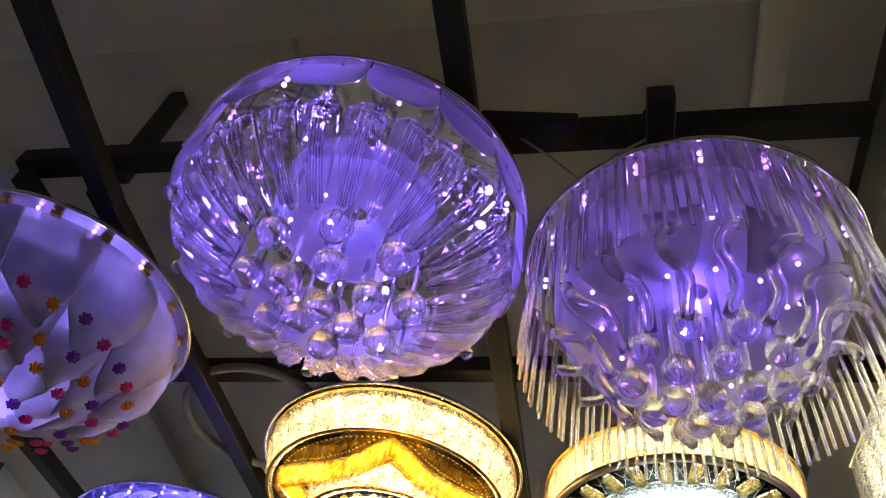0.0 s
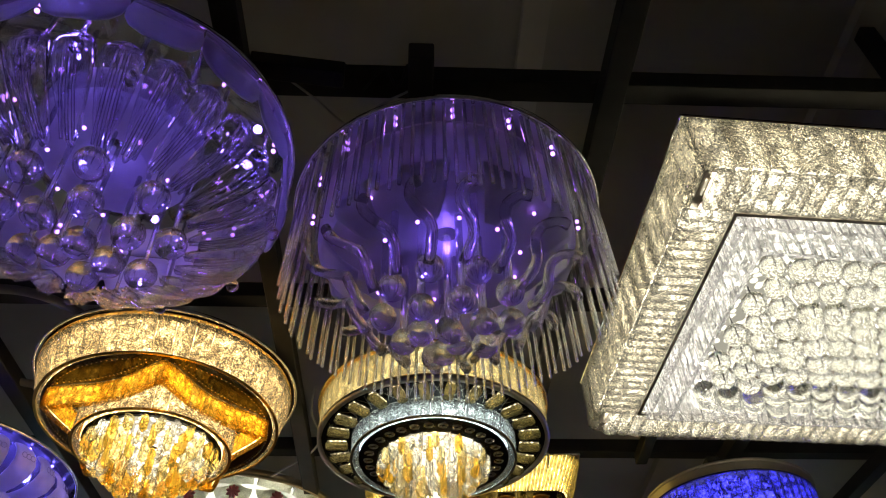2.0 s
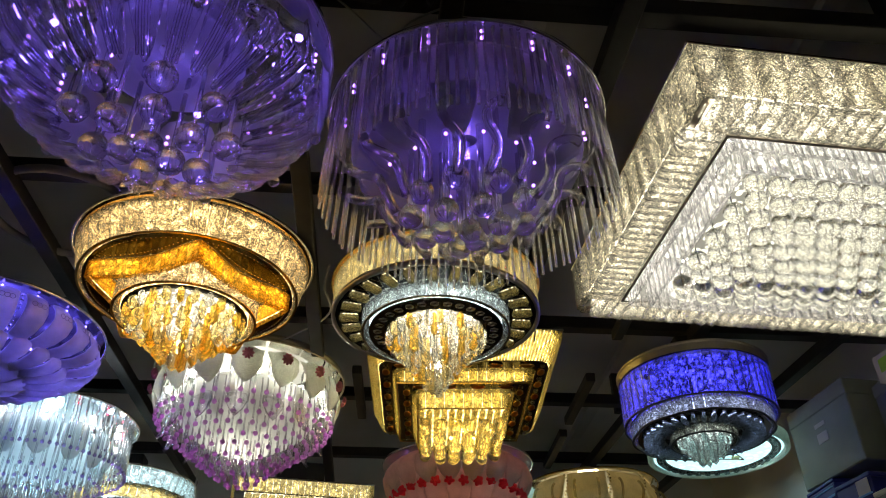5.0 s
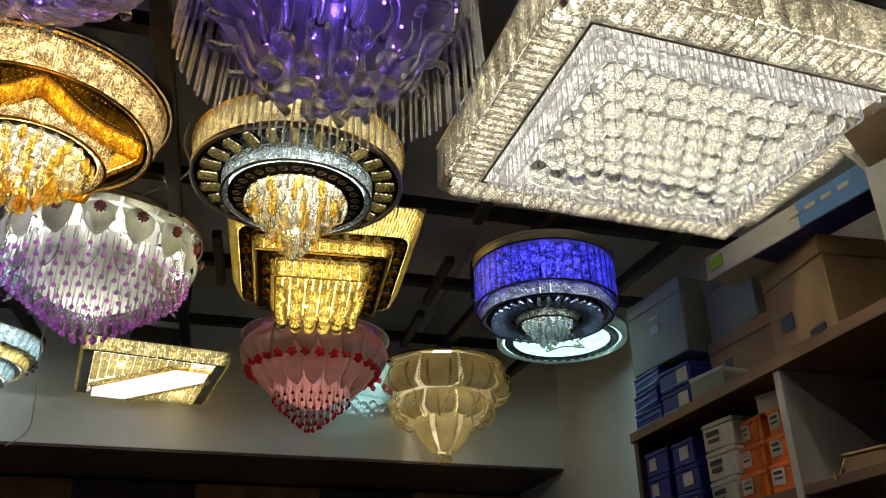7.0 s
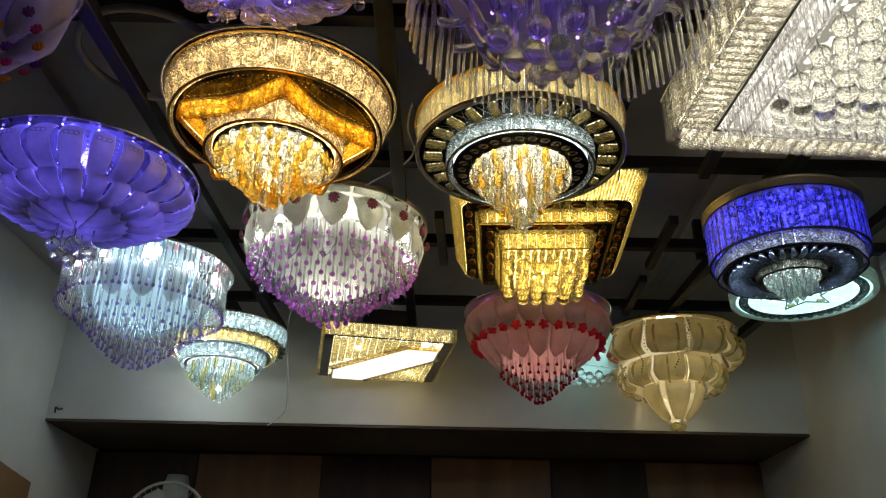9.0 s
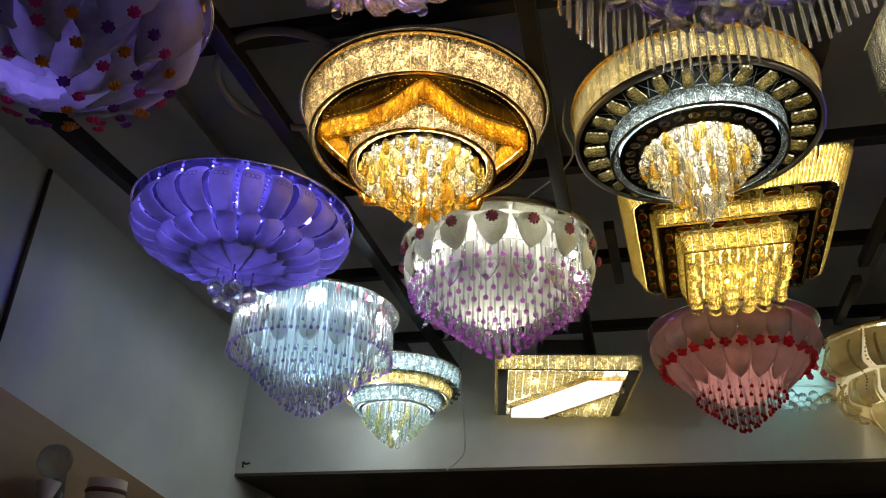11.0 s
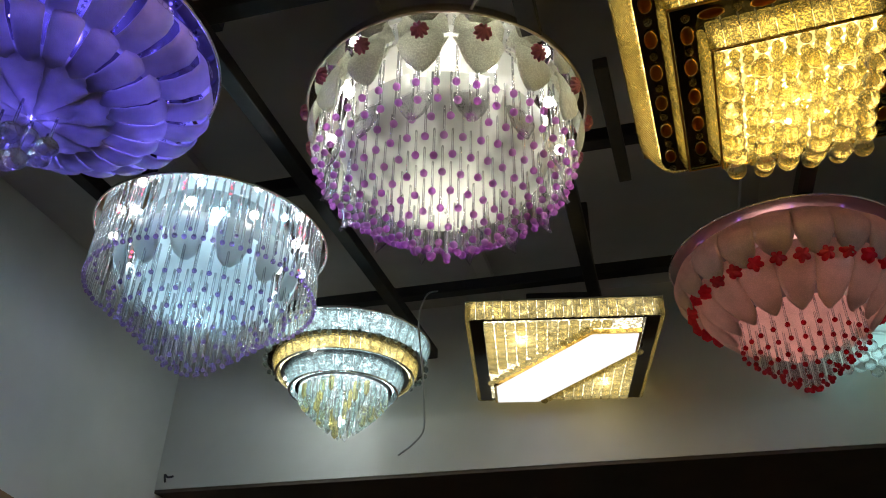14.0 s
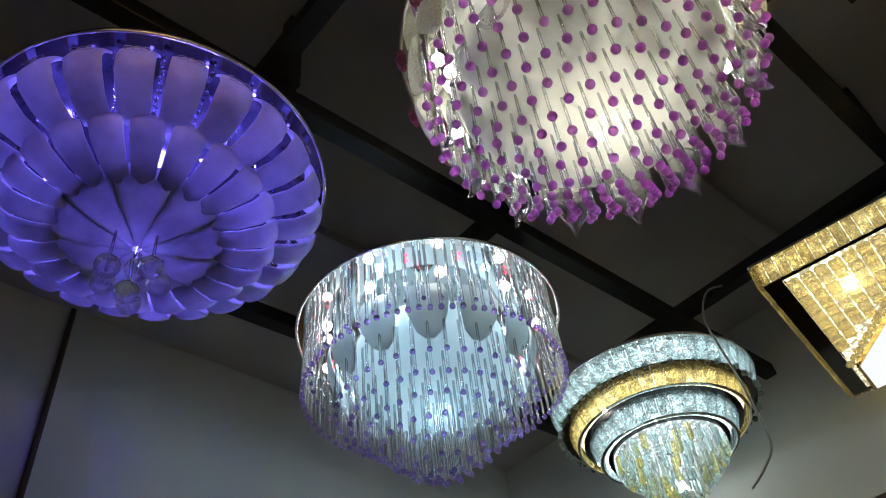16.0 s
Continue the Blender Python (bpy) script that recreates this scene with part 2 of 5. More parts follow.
# ---- mesh tools ----
def ring_mesh(bm, profile, n=48, a0=0.0, a1=TAU, wave=None):
    """Turns a profile of (radius, z) about the z axis."""
    whole = abs(a1 - a0 - TAU) < 1e-6
    k = n if whole else n + 1
    rows = []
    for r, z in profile:
        row = []
        for i in range(k):
            a = a0 + (a1 - a0) * i / n
            q = r * (wave(a) if wave else 1)
            row.append(bm.verts.new((q * math.cos(a), q * math.sin(a), z)))
        rows.append(row)
    for p, q in zip(rows, rows[1:]):
        for i in range(k if whole else k - 1):
            j = (i + 1) % k
            bm.faces.new((p[i], p[j], q[j], q[i]))
    return rows


def lathe(profile, n=48, wave=None):
    bm = bmesh.new()
    ring_mesh(bm, profile, n, wave=wave)
    bmesh.ops.remove_doubles(bm, verts=bm.verts, dist=1e-6)
    bmesh.ops.recalc_face_normals(bm, faces=bm.faces)
    return bm


def rod_mesh(bm, r, z0, z1, n=6, x=0.0, y=0.0, taper=1.0):
    return ring_offset(bm, [(0.0001, z0), (r, z0), (r * taper, z1), (0.0001, z1)], n, x, y)


def ring_offset(bm, profile, n, x, y):
    rows = ring_mesh(bm, profile, n)
    for row in rows:
        for v in row:
            v.co.x += x
            v.co.y += y
    return rows


def block(sx, sy, sz, bevel=0.0, at=(0, 0, 0)):
    bm = bmesh.new()
    bmesh.ops.create_cube(bm, size=1, matrix=Matrix.Translation(at) @ Matrix.Diagonal((sx, sy, sz, 1)))
    if bevel:
        bmesh.ops.bevel(bm, geom=list(bm.edges), offset=bevel, segments=1, affect="EDGES")
    return bm


def ball(r, seg=14, rings=9, at=(0, 0, 0)):
    bm = bmesh.new()
    bmesh.ops.create_uvsphere(bm, u_segments=seg, v_segments=rings, radius=r, matrix=Matrix.Translation(at))
    return bm


def prism(n, r, z0, z1, tip=0.0, flat=1.0):
    """A cut crystal bar, pointed below by tip and flattened."""
    bm = bmesh.new()
    prof = [(0.0002, z0), (r * 0.7, z0), (r, z0 - 0.12 * (z0 - z1)), (r, z1 + tip), (0.0003, z1)]
    for row in ring_mesh(bm, prof, n):
        for v in row:
            v.co.y *= flat
    bmesh.ops.recalc_face_normals(bm, faces=bm.faces)
    return bm


def petal(rows, nv=6, thick=0.003, cup=0.0, turn=0.0):
    """A curved leaf of glass: rows of (radius, z, half width); cup bends its sides inwards, turn swirls it."""
    bm = bmesh.new()
    layers = []
    for side in (0, 1):
        grid = []
        for i, (r, z, w) in enumerate(rows):
            p = rows[max(i - 1, 0)]
            q = rows[min(i + 1, len(rows) - 1)]
            d = Vector((q[0] - p[0], q[1] - p[1]))
            d.normalize()
            nr, nz = -d[1], d[0]
            line = []
            for j in range(nv + 1):
                v = 2 * j / nv - 1
                off = side * thick + cup * v * v
                x = r - nr * off
                y = v * w + turn * i / (len(rows) - 1)
                line.append(bm.verts.new((x, y, z - nz * off)))
            grid.append(line)
        layers.append(grid)
    m, n = len(rows), nv
    a, b = layers
    for i in range(m - 1):
        for j in range(n):
            bm.faces.new((a[i][j], a[i][j + 1], a[i + 1][j + 1], a[i + 1][j]))
            bm.faces.new((b[i][j], b[i + 1][j], b[i + 1][j + 1], b[i][j + 1]))
    for i in range(m - 1):
        bm.faces.new((a[i][0], a[i + 1][0], b[i + 1][0], b[i][0]))
        bm.faces.new((a[i][n], b[i][n], b[i + 1][n], a[i + 1][n]))
    for j in range(n):
        bm.faces.new((a[0][j], b[0][j], b[0][j + 1], a[0][j + 1]))
        bm.faces.new((a[m - 1][j], a[m - 1][j + 1], b[m - 1][j + 1], b[m - 1][j]))
    bmesh.ops.recalc_face_normals(bm, faces=bm.faces)
    return bm


def tube(points, r, n=6):
    """A bent tube through the points."""
    bm = bmesh.new()
    pts = [Vector(p) for p in points]
    rows = []
    for i, p in enumerate(pts):
        d = (pts[min(i + 1, len(pts) - 1)] - pts[max(i - 1, 0)]).normalized()
        u = d.orthogonal().normalized() if i == 0 else (u - d * u.dot(d)).normalized()
        w = d.cross(u)
        rows.append([bm.verts.new(p + r * (u * math.cos(TAU * k / n) + w * math.sin(TAU * k / n))) for k in range(n)])
    for p, q in zip(rows, rows[1:]):
        for k in range(n):
            bm.faces.new((p[k], p[(k + 1) % n], q[(k + 1) % n], q[k]))
    bm.faces.new(rows[0])
    bm.faces.new(rows[-1])
    bmesh.ops.recalc_face_normals(bm, faces=bm.faces)
    return bm


def flower_mesh(r, petals=7, depth=0.005):
    bm = bmesh.new()
    n = petals * 6
    top = []
    for z, k in ((0.0, 1.0), (-depth, 0.85)):
        top.append([bm.verts.new((r * k * (0.62 + 0.38 * abs(math.cos(petals * TAU * i / n / 2))) * math.cos(TAU * i / n),
                                  r * k * (0.62 + 0.38 * abs(math.cos(petals * TAU * i / n / 2))) * math.sin(TAU * i / n), z)) for i in range(n)])
    c0, c1 = bm.verts.new((0, 0, 0)), bm.verts.new((0, 0, -depth * 1.6))
    for i in range(n):
        j = (i + 1) % n
        bm.faces.new((top[0][i], top[0][j], top[1][j], top[1][i]))
        bm.faces.new((c0, top[0][j], top[0][i]))
        bm.faces.new((c1, top[1][i], top[1][j]))
    bmesh.ops.recalc_face_normals(bm, faces=bm.faces)
    return bm


def data(name, bm, material, smooth=False):
    me = bpy.data.meshes.new(name)
    bm.to_mesh(me)
    bm.free()
    me.materials.append(material)
    if smooth:
        me.shade_smooth()
    return me


def piece(name, me, parent, m=None, label=""):
    ob = new(name, me)
    if parent:
        ob.parent = parent
    if m is not None:
        ob.matrix_basis = m
    if label:
        ob["label"] = label
    return ob


def part(name, bm, material, parent, label="", m=None, smooth=False):
    return piece(name, data(name, bm, material, smooth), parent, m, label)


def thing(name, m, label, category, group="", kind=""):
    ob = new(name)
    ob.empty_display_size = 0.05
    ob.matrix_basis = m
    return tagged(ob, label, category, group, kind)


def fixed(name, bm, material, label, category="", kind="structure", m=None, smooth=False):
    return tagged(part(name, bm, material, None, "", m, smooth), label, category, "", kind)


def turn(a):
    return Matrix.Rotation(a, 4, "Z")


def around(a, r, z, tilt=0.0):
    """A place on a ring: the piece's x axis points outwards."""
    return turn(a) @ Matrix.Translation((r, 0, z)) @ Matrix.Rotation(tilt, 4, "Y")


def bulb(parent, col, watts, z, size=0.05, at=(0, 0)):
    li = bpy.data.lights.new("bulb", "POINT")
    li.color, li.energy, li.shadow_soft_size = col, watts, size
    ob = new("bulb", li)
    ob.parent = parent
    ob.location = (at[0], at[1], z)
    return ob


# ---- the room ----
def grid_z(y):
    """Underside of the steel grid from which the lamps hang."""
    return 2.70 + 0.05 * (y - 0.9)


def slab(name, a, b, material, label, category="", kind="structure"):
    size = [q - p for p, q in zip(a, b)]
    mid = [(p + q) / 2 for p, q in zip(a, b)]
    bm = block(*size)
    return fixed(name, bm, material, label, category, kind, Matrix.Translation(mid))


slab("floor", (-2.0, -3.0, -0.1), (1.85, 4.7, 0.0), FLOOR, "pale tiled shop floor", "floor")
slab("wall_left", (-2.0, -3.0, 0.0), (-1.86, 4.7, 3.3), WALL, "grey painted shop wall with soft stains", "wall")
slab("wall_right", (1.68, -3.0, 0.0), (1.82, 4.7, 3.3), WALL, "grey painted shop wall behind shelves", "wall")
slab("wall_rear", (-1.86, -3.1, 0.0), (1.68, -3.0, 3.3), WALL, "plain grey wall closing the shop", "wall")
slab("bulkhead", (-1.86, 3.84, 2.425), (1.68, 3.96, 3.3), WALL, "grey plastered bulkhead over the display wall", "bulkhead")
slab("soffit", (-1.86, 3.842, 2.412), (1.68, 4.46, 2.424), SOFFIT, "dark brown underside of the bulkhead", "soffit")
back = slab("wall_back", (-1.86, 4.5, 0.0), (1.68, 4.62, 3.3), SOFFIT, "display wall of brown and black panels", "wall")
cuts = (-1.86, -1.31, -0.655, -0.075, 0.56, 1.06, 1.68)
for i, (p, q) in enumerate(zip(cuts, cuts[1:])):
    part("panel", block(q - p - 0.006, 0.03, 2.40, 0.003), (WOOD_DK, WOOD_MD)[i % 2], back,
         ("black laminate panel", "brown wood panel")[i % 2], Matrix.Translation(((p + q) / 2, -0.078, 1.2 - 1.65)) @ Matrix.Translation((0.09, 0, 0)))
slab("ceiling", (-2.0, -3.0, 3.06), (1.85, 4.7, 3.16), CEIL, "dim grey ceiling sheets above the steel grid", "ceiling")
for x in (-1.25, -0.55, 0.32, 0.95):
    slab("ceiling_rib", (x - 0.025, -3.0, 3.03), (x + 0.025, 3.84, 3.06), CEIL, "grey cover strip on the ceiling sheets", "trim")
slab("ceiling_beam", (-1.86, 0.2, 2.93), (1.68, 0.84, 3.06), WALL, "pale plastered beam across the ceiling", "beam")


def steel_bar(p, q, w=0.038, h=0.038, label="black square steel tube of the lamp grid"):
    a, b = Vector(p), Vector(q)
    d = b - a
    bm = block(d.length, w, h, 0.002)
    rot = d.to_track_quat("X", "Z").to_matrix().to_4x4()
    ob = part("steel_tube", bm, STEEL, None, "", Matrix.Translation((a + b) / 2) @ rot)
    return tagged(ob, label, "steel tube", "steel lamp grid", "structure")


for x, y0, y1 in ((-1.33, 1.35, 3.84), (-0.80, 0.98, 3.84), (-0.17, 0.6, 3.84), (0.105, 0.87, 2.2), (0.40, 0.66, 3.84), (0.95, 0.62, 3.84), (1.38, 0.9, 3.84)):
    steel_bar((x, y0, grid_z(y0) + 0.019), (x, y1, grid_z(y1) + 0.019))
for y, x0, x1 in ((0.955, -0.95, 1.68), (1.50, -1.36, 1.68), (2.15, -1.36, 1.68), (2.75, -1.36, 1.68), (3.42, -1.36, 1.68)):
    steel_bar((x0, y, grid_z(y) + 0.057), (x1, y, grid_z(y) + 0.057))
for y, x in ((0.95, -0.93), (1.72, 0.7), (2.45, 0.72), (3.0, 0.75), (2.45, -0.05)):
    steel_bar((x, y, grid_z(y) + 0.019), (x + 0.02, y + 0.42, grid_z(y + 0.42) + 0.019), 0.03, 0.03)
steel_bar((-0.752, 0.62, grid_z(0.62) + 0.019), (-0.798, 1.02, grid_z(1.02) + 0.019), label="scuffed black steel tube set askew in the grid")
steel_bar((-0.15, 0.905, 2.722), (-0.01, 0.92, 2.722), 0.03, 0.03, "short black steel offcut lying on the grid")
for x, y in ((-0.80, 2.2), (0.40, 2.2), (0.95, 2.9), (-0.17, 3.3), (0.95, 1.0), (-0.80, 1.0), (-1.33, 2.75), (-1.33, 1.6)):
    steel_bar((x, y, grid_z(y) + 0.07), (x, y + 0.001, 3.06), 0.03, 0.03, "black steel drop rod holding the lamp grid")


# ---- parts of lamps ----
LAMPS = "lamps on the ceiling grid"


def lamp(name, x, y, z, r, label, plate=MIRROR, edge=RIM, drop=0.0):
    t = thing(name, pose(x, y, z), label, "ceiling light", LAMPS)
    part("back_plate", lathe([(0.001, 0), (r - 0.001, 0), (r - 0.001, -0.004), (0.001, -0.004)], 64), plate, t, "round mirror-finish back plate", smooth=False)
    part("rim", lathe([(r, 0.001), (r + 0.002, -0.001), (r + 0.002, -0.006), (r, -0.008), (r - 0.004, -0.006), (r - 0.004, -0.001), (r, 0.001)], 64), edge, t, smooth=True)
    part("mount", block(0.09, 0.09, grid_z(y) - z + 0.02, 0.003, (0, 0, (grid_z(y) - z + 0.02) / 2 + 0.001)), STEEL, t, "black mounting box")
    return t


def band(t, r, z0, z1, n, material, board, name="crystal_bar", depth=0.014, wave=None, back=0.013, lip=GOLD, low=None):
    """A wall of crystal bars in front of a lit strip, with a thin metal lip above and below; low: the radius below."""
    low = low or r
    mid = (r + low) / 2
    w = TAU * mid / n * 0.94
    lean = math.atan2(r - low, z0 - z1)
    me = data(name, block(depth, w, math.hypot(z0 - z1, r - low), 0.0025), material)
    for i in range(n):
        a = TAU * (i + 0.5) / n
        q = mid * (wave(a) if wave else 1)
        piece(name, me, t, around(a, q, (z0 + z1) / 2, lean))
    part("light_strip", lathe([(r - back, z0 - 0.002), (low - back, z1 + 0.004)], 60, wave), board, t, "glowing diode strip")
    for z, e in ((z0 + 0.001, r), (z1 - 0.001, low)):
        q = e + depth / 2
        part("lip", lathe([(q - 0.005, z - 0.0015), (q + 0.001, z - 0.0015), (q + 0.001, z + 0.0015), (q - 0.005, z + 0.0015), (q - 0.005, z - 0.0015)], 60, wave), lip, t)


def disc(t, r0, r1, z, material, name="base_plate", label="", wave=None):
    part(name, lathe([(r0, z), (r1, z), (r1, z - 0.003), (r0, z - 0.003), (r0, z)], 60, wave), material, t, label)


def beads_on(t, places, r, material, name="bead_string", label=""):
    """Many tiny beads joined into one part."""
    bm = bmesh.new()
    for p in places:
        bmesh.ops.create_icosphere(bm, subdivisions=1, radius=r, matrix=Matrix.Translation(p))
    ob = part(name, bm, material, t, label)
    ob["kind"] = "stuff"
    return ob


def pendants(t, rings, mats, r=0.0085, length=0.045, chain=0.004):
    """Rings of hanging cut crystals: (radius, count, top, bottom)."""
    made = {}
    for k, (q, n, top, low) in enumerate(rings):
        for i in range(n):
            mt = mats[(i + k) % len(mats)]
            key = (mt.name, round(top - low, 3))
            if key not in made:
                h = top - low
                bm = prism(6, r, 0, -h, min(0.012, h * 0.3), 0.62)
                made[key] = data("pendant", bm, mt)
            a = TAU * (i + 0.5 * (k % 2)) / n
            piece("pendant", made[key], t, around(a, q, top + rng.uniform(-0.004, 0.004)) @ turn(rng.uniform(-0.6, 0.6)))


def led_ring(t, r, z, n, material, size=0.0035, a0=0.0):
    me = data("led", ball(size, 8, 6), material)
    for i in range(n):
        piece("led", me, t, around(a0 + TAU * i / n, r, z))


def rods(t, rings, rod_r=0.003, bead_r=0.0075, bead=PURPLE, glass=ROD, sides=6, lean=0.0):
    """Rings of thin glass rods, each ending in a bead: (radius, count, top, bottom)."""
    bead_me = data("bead", ball(bead_r, 10, 7), bead, True) if bead else None
    for k, (q, n, top, low) in enumerate(rings):
        bm = bmesh.new()
        rod_mesh(bm, rod_r, 0, low - top, sides)
        me = data("glass_rod", bm, glass, True)
        for i in range(n):
            a = TAU * (i + 0.5 * (k % 2)) / n
            m = around(a, q, top, lean)
            o = piece("glass_rod", me, t, m @ turn(rng.uniform(0, 1)))
            if bead:
                piece("bead", bead_me, o, Matrix.Translation((0, 0, low - top - bead_r * 0.7 + rng.uniform(-0.003, 0.003))))


def petals(t, rows, n, material, name="petal", a0=0.0, nv=6, cup=0.0, thick=0.003, swirl=0.0, label="", smooth=True):
    me = data(name, petal(rows, nv, thick, cup, swirl), material, smooth)
    return [piece(name, me, t, turn(a0 + TAU * i / n), label) for i in range(n)]


# ---- round lamps with clear crystal leaves and rods ----
def flower_lamp(x, y, z, r):
    t = lamp("crystal_flower_lamp", x, y, z, r, "violet-lit lamp of clear fluted crystal leaves and glass balls")
    n = 16
    petals(t, [(r - 0.014, -0.006, 0.047), (r - 0.008, -0.03, 0.05), (r - 0.004, -0.055, 0.049), (r - 0.001, -0.074, 0.04), (r, -0.083, 0.022)],
           n, FROST, "frosted_tab", 0.1, label="frosted glass tab")
    bm = bmesh.new()
    rod_mesh(bm, 0.003, 0, -0.11, 6)
    stem = data("stem", bm, ROD, True)
    knob = data("glass_knob", ball(0.0105, 12, 8), CLEAN, True)
    flute = data("flute", tube([(0.244, 0, -0.11), (0.233, 0, -0.132), (0.207, 0, -0.156), (0.175, 0, -0.174), (0.15, 0, -0.184)], 0.0024, 5), LEAFG, True)
    for i in range(22):
        o = piece("stem", stem, t, around(TAU * i / 22, r - 0.045 + 0.03 * (i % 2), -0.006))
        piece("glass_knob", knob, o, Matrix.Translation((0, 0, -0.115)))
    leaf = [(0.24, -0.082, 0.004), (0.247, -0.09, 0.018), (0.247, -0.105, 0.025), (0.236, -0.126, 0.026), (0.21, -0.15, 0.022), (0.178, -0.168, 0.016), (0.15, -0.18, 0.009), (0.138, -0.185, 0.003)]
    for o in petals(t, leaf, 26, LEAFG, "crystal_leaf", 0.0, 8, 0.007, 0.006, label="clear fluted crystal leaf"):
        for k in (-1, 0, 1):
            piece("flute", flute, o, Matrix.Translation((0, 0.0075 * k, 0)))
    hang = [(0.0, 0.0), *[(0.06, TAU * i / 5) for i in range(5)], *[(0.112, TAU * (i + 0.4) / 8) for i in range(8)]]
    big = data("glass_ball", ball(0.0235, 20, 14), CLEAN, True)
    for q, a in hang:
        low = -0.215 + 0.32 * q
        bm = bmesh.new()
        rod_mesh(bm, 0.004, -0.006, low + 0.02, 6)
        o = part("stem", bm, ROD, t, "", around(a, q, 0), True)
        piece("glass_ball", big, o, Matrix.Translation((0, 0, low)))
    part("inner_bowl", lathe([(0.02, -0.012), (0.11, -0.014), (0.12, -0.03), (0.1, -0.045), (0.05, -0.05)], 40), FROST, t, "frosted glass dish", smooth=True)
    led_ring(t, r - 0.03, -0.012, 14, DOT_V)
    led_ring(t, r - 0.09, -0.065, 10, DOT_V, 0.003, 0.2)
    led_ring(t, 0.085, -0.075, 7, DOT_V, 0.003, 0.1)
    bulb(t, (0.2, 0.12, 1.0), 0.17, -0.06, 0.006)
    for i in range(4):
        bulb(t, (0.2, 0.12, 1.0), 0.08, -0.05, 0.006, (0.2 * math.cos(i * TAU / 4), 0.2 * math.sin(i * TAU / 4)))
    return t


def curtain_lamp(x, y, z, r):
    t = lamp("glass_rod_lamp", x, y, z, r, "violet-lit drum lamp with a curtain of glass rods")
    n = 104
    bm = bmesh.new()
    rod_mesh(bm, 0.003, -0.006, -0.19, 7)
    me = data("glass_rod", bm, ROD, True)
    for i in range(n):
        piece("glass_rod", me, t, around(TAU * i / n, r - 0.012 + 0.004 * (i % 2), rng.uniform(-0.004, 0.002), -0.05 - 0.01 * rng.random()))
    part("frosted_drum", lathe([(r - 0.045, -0.006), (r - 0.045, -0.075), (r - 0.06, -0.10)], 56), FROST, t, "frosted glass drum", smooth=True)
    petals(t, [(0.2, -0.085, 0.04), (0.195, -0.11, 0.036), (0.165, -0.135, 0.022), (0.14, -0.142, 0.01)], 10, FROST, "frosted_leaf", 0.1, label="frosted glass leaf")
    part("inner_plate", lathe([(0.02, -0.03), (0.2, -0.034), (0.2, -0.038), (0.02, -0.036)], 48), FROST, t, "frosted glass plate")
    arm = []
    for i in range(13):
        s = i / 12
        arm.append((0.125 + 0.085 * s + 0.006 * math.sin(s * 9), 0.012 * math.sin(s * TAU * 1.1), -0.215 + 0.075 * s + 0.035 * math.sin(s * 3.1)))
    arm_bm = tube(arm, 0.0085, 8)
    for v in arm_bm.verts:
        v.co += Vector((0, 0, 0.0016 * math.sin(v.co.x * 420)))
    arm_me = data("glass_arm", arm_bm, CLEAN, True)
    for i in range(16):
        piece("glass_arm", arm_me, t, turn(TAU * (i + 0.3) / 16), "twisted clear glass arm")
    big = data("glass_ball", ball(0.0215, 20, 14), CLEAN, True)
    for q, a in [(0.0, 0.0), *[(0.052, TAU * i / 5) for i in range(5)], *[(0.1, TAU * (i + 0.3) / 9) for i in range(9)]]:
        low = -0.235 + 0.35 * q
        bm = bmesh.new()
        rod_mesh(bm, 0.0065, -0.04, low + 0.018, 8)
        o = part("stem", bm, ROD, t, "", around(a, q, 0), True)
        piece("glass_ball", big, o, Matrix.Translation((0, 0, low)))
    led_ring(t, r - 0.03, -0.012, 16, DOT_V)
    led_ring(t, 0.15, -0.045, 12, DOT_V, 0.0032, 0.1)
    led_ring(t, 0.12, -0.12, 12, DOT_V, 0.0032, 0.1)
    bulb(t, (0.2, 0.1, 1.0), 0.34, -0.07, 0.006)
    return t


